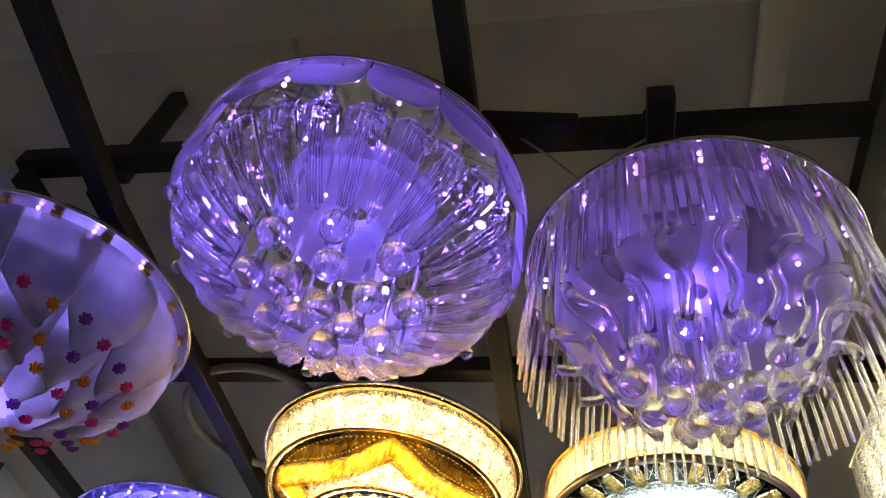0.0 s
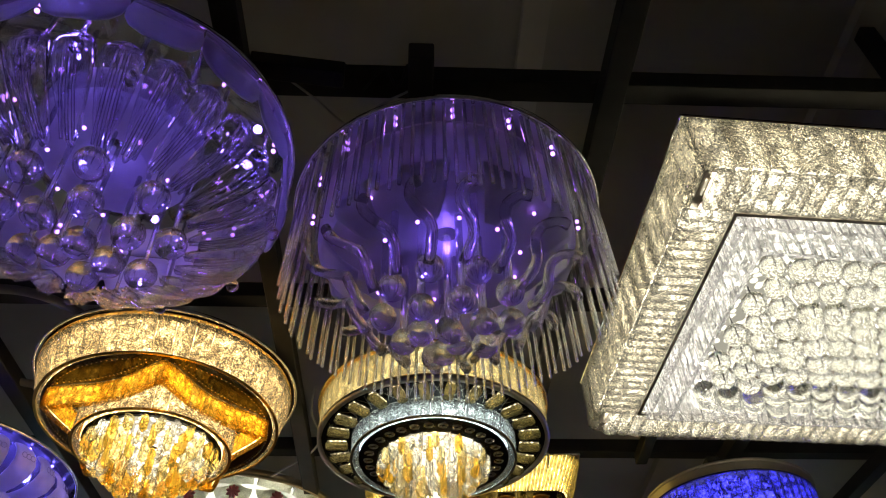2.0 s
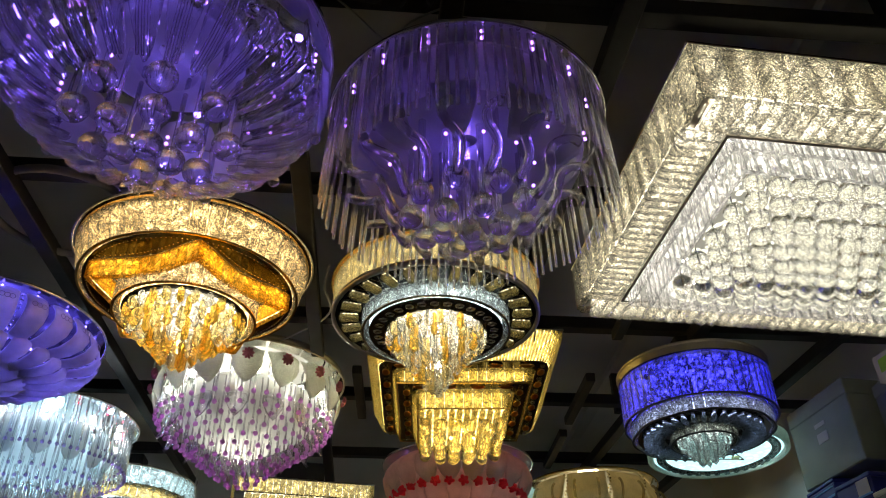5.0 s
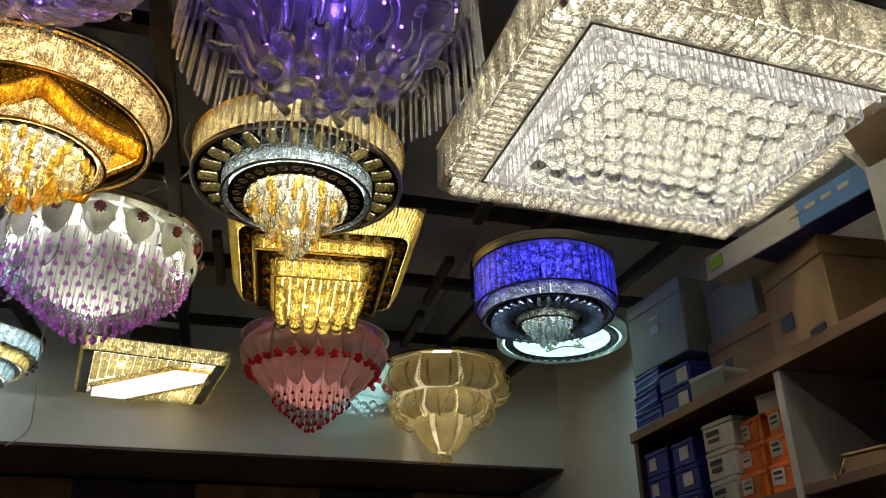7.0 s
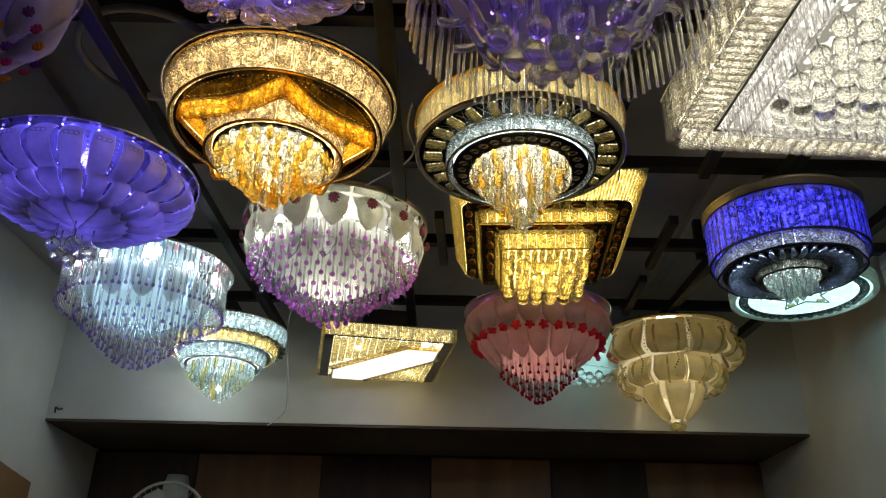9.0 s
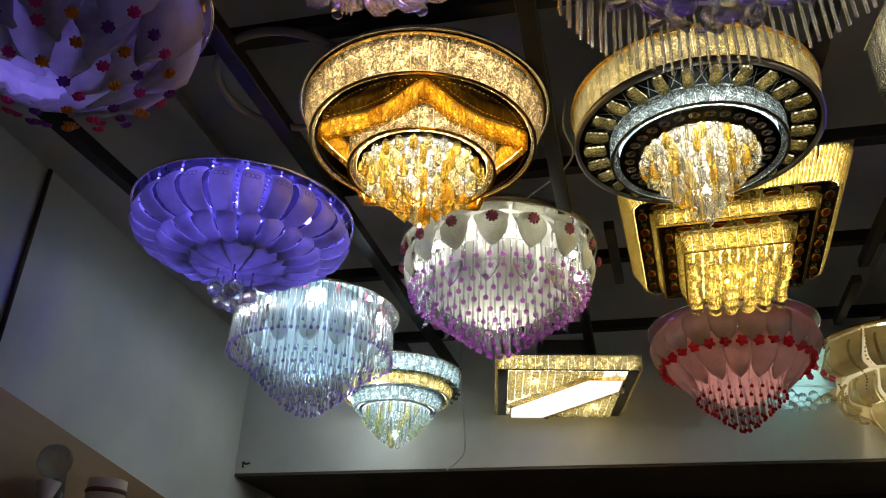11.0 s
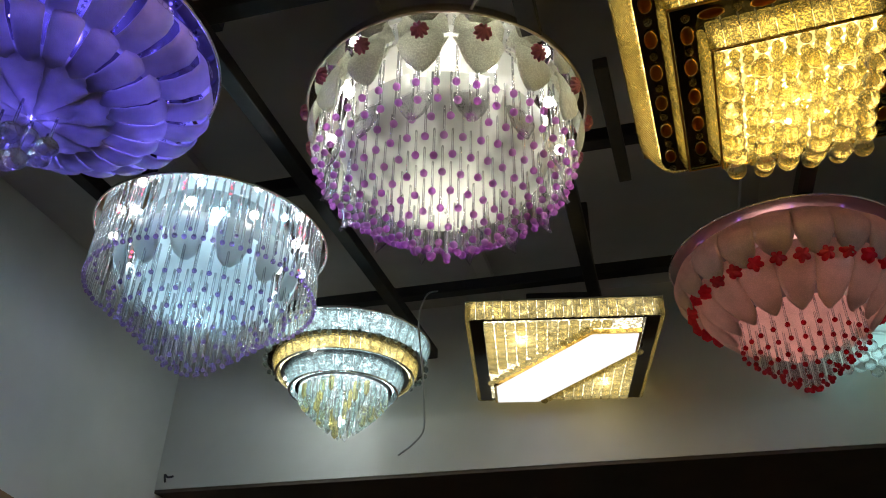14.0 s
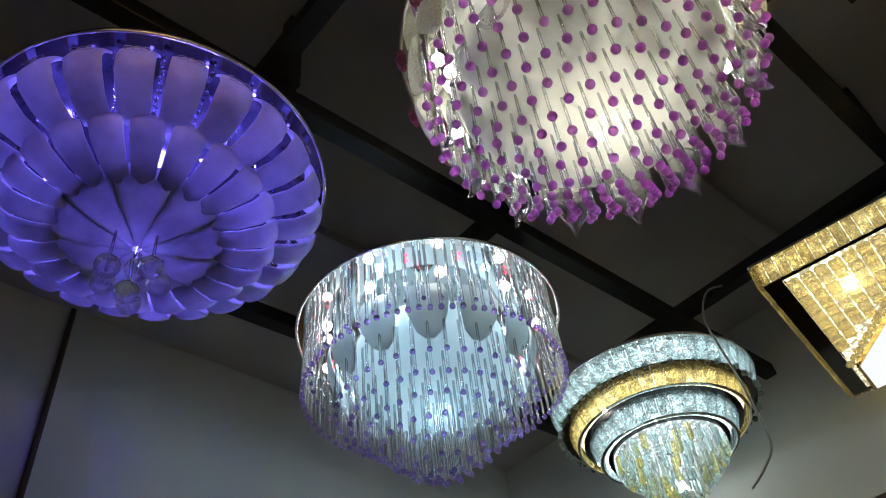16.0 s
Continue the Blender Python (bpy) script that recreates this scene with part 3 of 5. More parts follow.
def blossom_lamp(x, y, z, r):
    t = lamp("petal_bowl_lamp", x, y, z, r, "violet-lit bowl lamp of frosted leaves and small flowers", SATIN)
    n = 12
    petals(t, [(r - 0.02, -0.014, 0.076), (r - 0.012, -0.05, 0.08), (r - 0.02, -0.09, 0.075), (r - 0.05, -0.135, 0.055), (r - 0.09, -0.165, 0.018), (r - 0.105, -0.172, 0.005)],
           n, FROST_M, "glass_leaf", 0.0, 8, 0.01, 0.004, 0.05, "frosted curling glass leaf")
    petals(t, [(r - 0.075, -0.08, 0.068), (r - 0.085, -0.13, 0.066), (r - 0.115, -0.17, 0.048), (r - 0.15, -0.198, 0.014), (r - 0.165, -0.203, 0.004)],
           10, FROST_M, "glass_leaf", 0.2, 8, 0.01, 0.004, 0.045, "frosted curling glass leaf")
    petals(t, [(0.14, -0.13, 0.062), (0.125, -0.175, 0.06), (0.085, -0.21, 0.042), (0.05, -0.226, 0.014)], 9, FROST_M, "glass_leaf", 0.1, 8, 0.008, 0.004, 0.03)
    kinds = [(m, data("flower", flower_mesh(0.0115, 7, 0.006), m)) for m in (MAUVE_PETAL, PINK_PETAL, AMBER_PETAL)]
    k = 0
    for q, zz, n2, tilt in ((r - 0.045, -0.15, 26, 0.6), (r - 0.088, -0.182, 20, 0.5), (r - 0.125, -0.205, 14, 0.4), (0.07, -0.226, 9, 0.3)):
        for i in range(n2):
            m, me = kinds[k % 3]
            k += 1
            piece("flower", me, t, around(TAU * i / n2, q + rng.uniform(-0.008, 0.008), zz + rng.uniform(-0.006, 0.006), -tilt) @ turn(rng.random()),
                  ("small dark mauve flower", "small pink flower", "small orange flower")[(k - 1) % 3])
    clip = data("gold_clip", block(0.012, 0.018, 0.014, 0.002), GOLD)
    for i in range(18):
        piece("gold_clip", clip, t, around(TAU * i / 18, r - 0.016, -0.012))
    led_ring(t, r - 0.02, -0.01, 16, DOT_V, 0.003)
    bulb(t, (0.26, 0.2, 1.0), 1.1, -0.06, 0.03)
    return t


def leaf_dome_lamp(x, y, z, r):
    t = lamp("petal_dome_lamp", x, y, z, r, "blue-violet dome lamp of etched glass petals with balls", DARK_MIRROR)
    n = 24
    petals(t, [(r - 0.03, -0.008, 0.027), (r - 0.012, -0.03, 0.027), (r - 0.004, -0.058, 0.028), (r - 0.018, -0.084, 0.028), (r - 0.05, -0.102, 0.025), (r - 0.085, -0.108, 0.0225), (r - 0.10, -0.108, 0.021)],
           n, FROST_M, "etched_petal", 0.0, 6, 0.005, 0.004, label="etched frosted glass petal")
    petals(t, [(0.208, -0.094, 0.017), (0.222, -0.102, 0.023), (0.222, -0.118, 0.0255), (0.2, -0.136, 0.0245), (0.16, -0.146, 0.02), (0.122, -0.148, 0.016)], 22, FROST_M, "etched_petal", 0.15, 6, 0.007, 0.004,
           label="short etched glass petal")
    petals(t, [(0.142, -0.125, 0.046), (0.128, -0.146, 0.05), (0.09, -0.16, 0.038), (0.04, -0.168, 0.017), (0.008, -0.171, 0.004)], 9, FROST_M, "pointed_petal", 0.3, 6, 0.004, 0.004,
           label="pointed etched glass petal")
    mark = data("etched_mark", lathe([(0.0055, 0), (0.0065, 0.0006), (0.0075, 0)], 14), SCREEN)
    for i in range(n):
        for k in (-1, 0, 1):
            piece("etched_mark", mark, t, turn(TAU * i / n) @ Matrix.Translation((r - 0.004, k * 0.012, -0.045)) @ Matrix.Rotation(radians(83), 4, "Y"))
    places = []
    for i in range(n):
        for k in range(9):
            s = k / 8
            places.append(turn(TAU * (i + 0.5) / n) @ Vector((r - 0.03 - 0.05 * s, rng.uniform(-0.003, 0.003), -0.02 - 0.075 * s)))
    beads_on(t, places, 0.0045, CLEAN, "bead_string", "strings of clear beads between the petals")
    cone = data("inner_disc", lathe([(0.02, -0.110), (0.10, -0.112), (0.12, -0.106)], 36), FROST_M, True)
    piece("inner_disc", cone, t)
    big = data("glass_ball", ball(0.0195, 20, 14), CLEAN, True)
    for q, a, low in ((0.0, 0, -0.262), (0.046, 0.3, -0.236), (0.046, 1.6, -0.222), (0.05, 2.7, -0.24), (0.046, 3.8, -0.228), (0.046, 5.1, -0.242), (0.01, 2, -0.205)):
        bm = bmesh.new()
        rod_mesh(bm, 0.0025, -0.15, low + 0.018, 6)
        o = part("stem", bm, ROD, t, "", around(a, q, 0), True)
        piece("glass_ball", big, o, Matrix.Translation((0, 0, low)))
    led_ring(t, r - 0.03, -0.010, 20, DOT_B, 0.003, 0.15)
    led_ring(t, 0.16, -0.088, 14, DOT_B, 0.003, 0.1)
    bulb(t, (0.15, 0.12, 1.0), 2.4, -0.055, 0.03)
    for i in range(3):
        bulb(t, (0.15, 0.12, 1.0), 0.8, -0.045, 0.012, (0.17 * math.cos(0.6 + i * TAU / 3), 0.17 * math.sin(0.6 + i * TAU / 3)))
    return t


def bead_basket_lamp(x, y, z, r):
    t = lamp("purple_bead_lamp", x, y, z, r, "warm-lit basket lamp of glittered petals and purple beads", MIRROR, TIN)
    part("frame_ring", lathe([(r - 0.03, 0.001), (r - 0.005, 0.004), (r - 0.004, 0.02), (r - 0.03, 0.022), (r - 0.03, 0.001)], 56), TIN, t, "brushed metal upper ring", smooth=True)
    rows = [(r - 0.03, -0.014, 0.016), (r - 0.02, -0.026, 0.033), (r - 0.01, -0.055, 0.043), (r - 0.008, -0.078, 0.0435), (r - 0.012, -0.098, 0.037), (r - 0.018, -0.114, 0.026), (r - 0.022, -0.126, 0.012), (r - 0.022, -0.132, 0.002)]
    low = [(r - 0.07, -0.135, 0.02), (r - 0.062, -0.15, 0.034), (r - 0.06, -0.172, 0.034), (r - 0.06, -0.195, 0.022), (r - 0.055, -0.212, 0.009), (r - 0.046, -0.224, 0.001)]
    petals(t, low, 14, LEAFG, "lower_petal", 0.25, 6, 0.005, 0.003, label="pointed clear glass lower petal")
    ps = petals(t, rows, 16, FROST_G, "glittered_petal", 0.1, 6, 0.006, 0.003, label="glittered frosted glass petal")
    fl = data("flower", flower_mesh(0.0185, 9, 0.009), ROSE_PETAL)
    for o in ps:
        piece("flower", fl, o, Matrix.Translation((r - 0.003, 0, -0.052)) @ Matrix.Rotation(radians(-75), 4, "Y") @ turn(rng.random()), "dusty rose glass flower")
    petals(t, [(r - 0.06, -0.008, 0.05), (r - 0.045, -0.03, 0.05), (r - 0.045, -0.052, 0.04)], 14, FROST_G, "upper_petal", 0.3, 6, 0.004, 0.003)
    petals(t, [(0.225, -0.085, 0.06), (0.215, -0.13, 0.062), (0.185, -0.16, 0.05), (0.15, -0.175, 0.02)], 9, FROST, "inner_petal", 0.2, 6, 0.006, 0.003, label="plain frosted inner petal")
    petals(t, [(0.13, -0.13, 0.05), (0.12, -0.17, 0.05), (0.09, -0.2, 0.03)], 7, FROST, "inner_petal", 0.5, 6, 0.006, 0.003)
    part("inner_cone", lathe([(0.215, -0.13), (0.19, -0.17), (0.14, -0.205), (0.08, -0.235), (0.01, -0.25)], 44), FROST, t, "frosted glass inner cone", smooth=True)
    part("inner_bowl", lathe([(0.03, -0.075), (0.16, -0.072), (0.19, -0.06)], 40), FROST, t, "frosted glass dish", smooth=True)
    rods(t, [(0.27, 46, -0.06, -0.15), (0.255, 44, -0.06, -0.178), (0.228, 40, -0.09, -0.196), (0.2, 36, -0.11, -0.216), (0.172, 31, -0.13, -0.238), (0.144, 26, -0.15, -0.26), (0.116, 21, -0.16, -0.28),
             (0.088, 16, -0.18, -0.3), (0.06, 11, -0.2, -0.322), (0.03, 6, -0.21, -0.338)], 0.0024, 0.0076, PURPLE)
    spots = data("bulb_globe", ball(0.011, 12, 8), DOT_W, True)
    for i in range(10):
        piece("bulb_globe", spots, t, around(TAU * (i + 0.5) / 10, 0.245, -0.075), "bright white bulb")
    for i in range(5):
        piece("bulb_globe", spots, t, around(TAU * i / 5, 0.13, -0.115), "bright white bulb")
    bulb(t, (1.0, 0.92, 0.72), 0.55, -0.04, 0.03)
    bulb(t, (1.0, 0.92, 0.72), 0.28, -0.13, 0.02)
    bulb(t, (1.0, 0.92, 0.72), 0.05, -0.27, 0.01)
    for i in range(4):
        bulb(t, (1.0, 0.94, 0.76), 0.16, -0.05, 0.012, (0.225 * math.cos(0.5 + i * TAU / 4), 0.225 * math.sin(0.5 + i * TAU / 4)))
    return t


def icicle_lamp(x, y, z, r):
    t = lamp("icicle_rod_lamp", x, y, z, r, "pale blue lamp of hanging glass rods with lilac beads")
    rods(t, [(r - 0.02, 84, -0.006, -0.165)], 0.0034, 0.0062, LILAC, ROD, 6, -0.02)
    rods(t, [(r - 0.035, 48, -0.006, -0.13)], 0.0034, 0.005, LILAC, ROD, 6)
    petals(t, [(0.222, -0.06, 0.036), (0.228, -0.09, 0.044), (0.22, -0.13, 0.04), (0.205, -0.165, 0.026), (0.2, -0.18, 0.008)], 13, FROST, "frosted_leaf", 0.2, 6, 0.004, 0.003, label="frosted glass leaf")
    part("inner_shell", lathe([(0.165, -0.055), (0.172, -0.12), (0.155, -0.175), (0.11, -0.2), (0.03, -0.215)], 44), FROST, t, "frosted inner shell", smooth=True)
    rods(t, [(0.21, 40, -0.1, -0.212), (0.18, 36, -0.12, -0.24), (0.15, 30, -0.14, -0.268), (0.12, 24, -0.16, -0.295), (0.09, 18, -0.18, -0.32), (0.06, 12, -0.2, -0.345), (0.028, 6, -0.2, -0.362)],
         0.003, 0.006, LILAC)
    led_ring(t, r - 0.05, -0.012, 14, DOT_R, 0.0032)
    globes = data("bulb_globe", ball(0.011, 12, 8), DOT_W, True)
    for i in range(10):
        piece("bulb_globe", globes, t, around(TAU * i / 10, 0.238, -0.045), "bright white bulb")
    bulb(t, (0.42, 0.76, 1.0), 0.6, -0.08, 0.03)
    bulb(t, (0.5, 0.82, 1.0), 0.06, -0.235, 0.012)
    for i in range(5):
        bulb(t, (0.45, 0.77, 1.0), 0.3, -0.05, 0.008, (0.196 * math.cos(i * TAU / 5), 0.196 * math.sin(i * TAU / 5)))
    return t


def rose_lamp(x, y, z, r):
    t = lamp("rose_petal_lamp", x, y, z, r, "rose-pink lamp of frosted petal tiers with red flowers", SATIN)
    rows = [(r - 0.045, -0.008, 0.048), (r - 0.016, -0.035, 0.0515), (r - 0.004, -0.07, 0.0515), (r - 0.012, -0.105, 0.047), (r - 0.028, -0.13, 0.034), (r - 0.034, -0.145, 0.016), (r - 0.036, -0.152, 0.003)]
    petals(t, rows, 20, ROSE, "petal", 0.1, 8, 0.006, 0.004, label="rose frosted glass petal")
    rows = [(0.255, -0.095, 0.05), (0.245, -0.16, 0.049), (0.215, -0.2, 0.041), (0.185, -0.228, 0.029), (0.172, -0.242, 0.013), (0.168, -0.249, 0.003)]
    petals(t, rows, 16, ROSE, "petal", 0.3, 8, 0.006, 0.004, label="rose frosted glass petal")
    fl = data("flower", flower_mesh(0.022, 5, 0.014), RED_PETAL)
    for i in range(30):
        piece("flower", fl, t, around(TAU * (i + 0.4) / 30, 0.262, -0.142 + rng.uniform(-0.006, 0.006), radians(-70)) @ turn(rng.random()), "bright red flower")
    rods(t, [(0.155, 26, -0.19, -0.27), (0.128, 24, -0.2, -0.295), (0.1, 20, -0.2, -0.32), (0.072, 15, -0.2, -0.345), (0.044, 10, -0.2, -0.368), (0.016, 5, -0.2, -0.385)], 0.003, 0.0068, REDB)
    part("inner_shell", lathe([(0.16, -0.2), (0.12, -0.25), (0.06, -0.29), (0.01, -0.3)], 36), ROSE, t, smooth=True)
    led_ring(t, r - 0.06, -0.012, 12, DOT_V, 0.003)
    bulb(t, (1.0, 0.46, 0.44), 0.42, -0.08, 0.04)
    bulb(t, (1.0, 0.62, 0.42), 0.45, -0.02, 0.05)
    bulb(t, (1.0, 0.45, 0.42), 0.3, -0.18, 0.05)
    return t


def cream_lamp(x, y, z, r):
    t = lamp("cream_glass_lamp", x, y, z, r, "warm cream lamp of three tiers of curved glass petals", MIRROR, GOLD)
    tiers = ((10, [(r - 0.04, -0.008, 0.078), (r - 0.026, -0.04, 0.08), (r - 0.008, -0.09, 0.084), (r + 0.006, -0.125, 0.084), (r - 0.006, -0.146, 0.08), (r - 0.05, -0.158, 0.066)]),
             (9, [(0.19, -0.145, 0.06), (0.196, -0.18, 0.064), (0.212, -0.22, 0.068), (0.205, -0.242, 0.064), (0.165, -0.256, 0.05)]),
             (6, [(0.125, -0.245, 0.052), (0.122, -0.285, 0.052), (0.1, -0.335, 0.042), (0.062, -0.38, 0.026), (0.045, -0.396, 0.014)]))
    for k, (n, rows) in enumerate(tiers):
        petals(t, rows, n, CREAM, "petal", 0.2 * k, 8, 0.004, 0.004, label="cream frosted glass petal")
    for q0, z0, n in ((r - 0.02, -0.05, 20), (0.195, -0.165, 18)):
        pts = []
        for i in range(15):
            s = i / 14
            a = math.pi * 1.45 * s
            pts.append((q0 + 0.02 - 0.012 * s + 0.026 * math.sin(a), 0.0, z0 - 0.075 * s - 0.022 * (1 - math.cos(a))))
        me = data("glass_arm", tube(pts, 0.0055, 7), crystal_cream, True)
        for i in range(n):
            piece("glass_arm", me, t, turn(TAU * (i + 0.5) / n), "curled cream glass arm")
    places = []
    for n, q, z0, z1 in ((10, r - 0.012, -0.02, -0.14), (9, 0.222, -0.15, -0.245)):
        for i in range(n):
            for k in range(10):
                s = k / 9
                places.append(turn(TAU * (i + 0.5 + 0.0) / n) @ Vector((q + 0.004 - 0.03 * s * s, 0.01 * math.sin(6 * s), z0 + (z1 - z0) * s)))
    beads_on(t, places, 0.0045, GOLDEN, "bead_string", "strings of golden beads between the petals")
    big = data("glass_ball", ball(0.018, 18, 12), CHAMP, True)
    for a in range(3):
        piece("glass_ball", big, t, around(a * TAU / 3, 0.021, -0.418))
    bulb(t, (1.0, 0.86, 0.56), 0.85, -0.07, 0.05)
    bulb(t, (1.0, 0.86, 0.56), 0.42, -0.2, 0.05)
    bulb(t, (1.0, 0.88, 0.62), 0.16, -0.3, 0.03)
    return t


crystal_cream = crystal("cream_rod_glass", (0.97, 0.92, 0.74), 0.3, 0.1, 60, 0.03, 0.25)


# ---- tiered crystal lamps ----
def star(a):
    """Five cusps with hollow sides between them."""
    return 0.84 + 0.34 * (1 - abs(math.sin(2.5 * (a + radians(75))))) ** 1.15


def amber_lamp(x, y, z, r):
    t = lamp("amber_tier_lamp", x, y, z, r, "amber-lit tiered crystal lamp with a star-shaped middle band")
    disc(t, 0.01, r - 0.012, -0.004, BLACK, "base_plate", "black glossy base plate")
    band(t, r - 0.016, -0.012, -0.094, 44, BUBBLE, LED_WARM, depth=0.013, low=r - 0.036)
    disc(t, 0.13, r - 0.042, -0.09, BLACK, "base_plate", "black glossy plate with gold dots")
    places = []
    for i in range(132):
        a = TAU * i / 132
        places.append((0.231 * math.cos(a), 0.231 * math.sin(a), -0.095))
        for d in (0.016, -0.014):
            q = 0.2 * star(a) + d
            if 0.168 < q < 0.228:
                places.append((q * math.cos(a), q * math.sin(a), -0.095))
    beads_on(t, places, 0.0021, RIM, "studding", "rows of tiny bright studs")
    # the wavy ribbon: separate amber plates that follow the star, lit from within
    n = 60
    for i in range(n):
        a, b = TAU * i / n, TAU * (i + 1) / n
        a, b = a - radians(75), b - radians(75)
        p = Vector((0.2 * star(a) * math.cos(a), 0.2 * star(a) * math.sin(a), 0))
        q = Vector((0.2 * star(b) * math.cos(b), 0.2 * star(b) * math.sin(b), 0))
        d = q - p
        m = Matrix.Translation((p + q) / 2 + Vector((0, 0, -0.117))) @ turn(math.atan2(d.y, d.x))
        part("ribbon_plate", block(d.length * 0.97, 0.006, 0.044, 0.0015), AMBER, t, "", m)
        part("ribbon_plate", block(d.length * 0.92, 0.005, 0.042, 0.0015), AMBER, t, "", m @ Matrix.Translation((0, 0.015, 0)))
    part("light_strip", lathe([(0.1925, -0.097), (0.1925, -0.133)], 120, star), LED_AMBER, t, "glowing diode strip")
    band(t, 0.157, -0.094, -0.162, 32, BUBBLE, LED_WARM, depth=0.012)
    disc(t, 0.02, 0.143, -0.154, BLACK, "lower_plate")
    disc(t, 0.02, 0.125, -0.158, LED_NEUT, "diode_board", "glowing diode board")
    pendants(t, [(0.128, 26, -0.158, -0.196), (0.108, 22, -0.162, -0.214), (0.086, 18, -0.178, -0.234), (0.062, 13, -0.196, -0.256), (0.038, 9, -0.215, -0.276), (0.012, 4, -0.235, -0.296)],
             (PEND_AMBER, PEND_CHAMP, PEND_CLEAR, PEND_AMBER, PEND_CHAMP), 0.013)
    bulb(t, (1.0, 0.76, 0.42), 0.25, -0.24, 0.012)
    return t


def ring_lamp(x, y, z, r):
    t = lamp("ringed_crystal_lamp", x, y, z, r, "tiered lamp of silver and gold crystal with black rings", MIRROR, GOLD)
    band(t, r - 0.012, -0.008, -0.085, 62, CHAMP, LED_NEUT, depth=0.012)
    disc(t, 0.15, r - 0.008, -0.087, BLACK, "ring_plate", "black ring plate")
    part("ring_edge", lathe([(r - 0.014, -0.086), (r - 0.004, -0.088), (r - 0.004, -0.096), (r - 0.014, -0.098), (r - 0.014, -0.086)], 60), TIN, t, "dull metal ring edge", smooth=True)
    me = data("radial_block", block(0.05, 0.022, 0.014, 0.004), GOLDEN)
    tile = data("diode_tile", block(0.044, 0.017, 0.002), LED_LOW)
    line = data("silver_line", block(0.05, 0.0016, 0.002), LACE)
    n = 26
    for i in range(n):
        o = piece("radial_block", me, t, around(TAU * i / n, 0.219, -0.0995), "cut crystal block set in the ring")
        piece("diode_tile", tile, o, Matrix.Translation((0, 0, 0.0085)))
        for k in (-0.42, 0.42):
            piece("silver_line", line, t, around(TAU * (i + 0.5) / n, 0.219, -0.0915 + 0.0012 * k) @ turn(k), "thin silver line on the black ring")
    band(t, 0.18, -0.09, -0.135, 46, BUBBLE, LED_ICE, depth=0.012, lip=LACE)
    disc(t, 0.118, 0.168, -0.131, BLACK, "lace_plate", "black plate with silver lace pattern")
    curl_bm = lathe([(0.0085, 0), (0.0098, 0.001), (0.0112, 0)], 14)
    for q in (0.0045, 0.007):
        ring_mesh(curl_bm, [(q - 0.0008, 0), (q, 0.0009), (q + 0.0008, 0)], 12)
    curl = data("lace_curl", curl_bm, LACE)
    for i in range(30):
        piece("lace_curl", curl, t, around(TAU * i / 30, 0.146, -0.1352) @ Matrix.Rotation(math.pi, 4, "X"))
    disc(t, 0.02, 0.11, -0.128, LED_NEUT, "diode_board", "glowing diode board")
    pendants(t, [(0.115, 28, -0.13, -0.175), (0.095, 24, -0.134, -0.195), (0.075, 18, -0.15, -0.22), (0.052, 13, -0.17, -0.25), (0.03, 8, -0.19, -0.28), (0.01, 3, -0.23, -0.305)],
             (PEND_CLEAR, PEND_CHAMP, PEND_CLEAR, PEND_AMBER, PEND_CLEAR), 0.0125)
    bulb(t, (1.0, 0.88, 0.68), 0.32, -0.23, 0.012)
    return t


def teal_lamp(x, y, z, r):
    t = lamp("ice_tier_lamp", x, y, z, r, "pale teal and gold tiered crystal lamp")
    band(t, r - 0.006, -0.006, -0.07, 48, ICE, LED_ICE, depth=0.013, lip=RIM, low=r - 0.026)
    disc(t, 0.2, r - 0.016, -0.07, BLACK, "ring_plate")
    me = data("edge_bead", ball(0.008, 10, 7), ICE, True)
    for i in range(54):
        piece("edge_bead", me, t, around(TAU * i / 54, r - 0.012, -0.082 + 0.008 * (i % 2)))
    band(t, 0.228, -0.072, -0.115, 44, CHAMP, LED_STRAW, depth=0.012, lip=RIM, low=0.214)
    disc(t, 0.15, 0.203, -0.11, BLACK, "ring_plate")
    band(t, 0.184, -0.11, -0.165, 36, ICE, LED_ICE, depth=0.012, lip=RIM, low=0.166)
    disc(t, 0.02, 0.153, -0.158, BLACK, "lower_plate")
    disc(t, 0.02, 0.14, -0.163, LED_ICE_B, "diode_board", "glowing diode board")
    pendants(t, [(0.132, 30, -0.163, -0.215), (0.112, 26, -0.168, -0.235), (0.09, 20, -0.19, -0.258), (0.066, 15, -0.21, -0.28), (0.042, 10, -0.235, -0.3), (0.016, 4, -0.26, -0.318)],
             (PEND_ICE, PEND_CLEAR, PEND_ICE, PEND_CHAMP), 0.0105)
    bulb(t, (0.85, 0.97, 1.0), 0.25, -0.26, 0.012)
    for a in (2.4, 3.2, 4.6):
        bulb(t, (0.85, 0.97, 1.0), 0.7, -0.124, 0.005, (0.203 * math.cos(a), 0.203 * math.sin(a)))
    return t


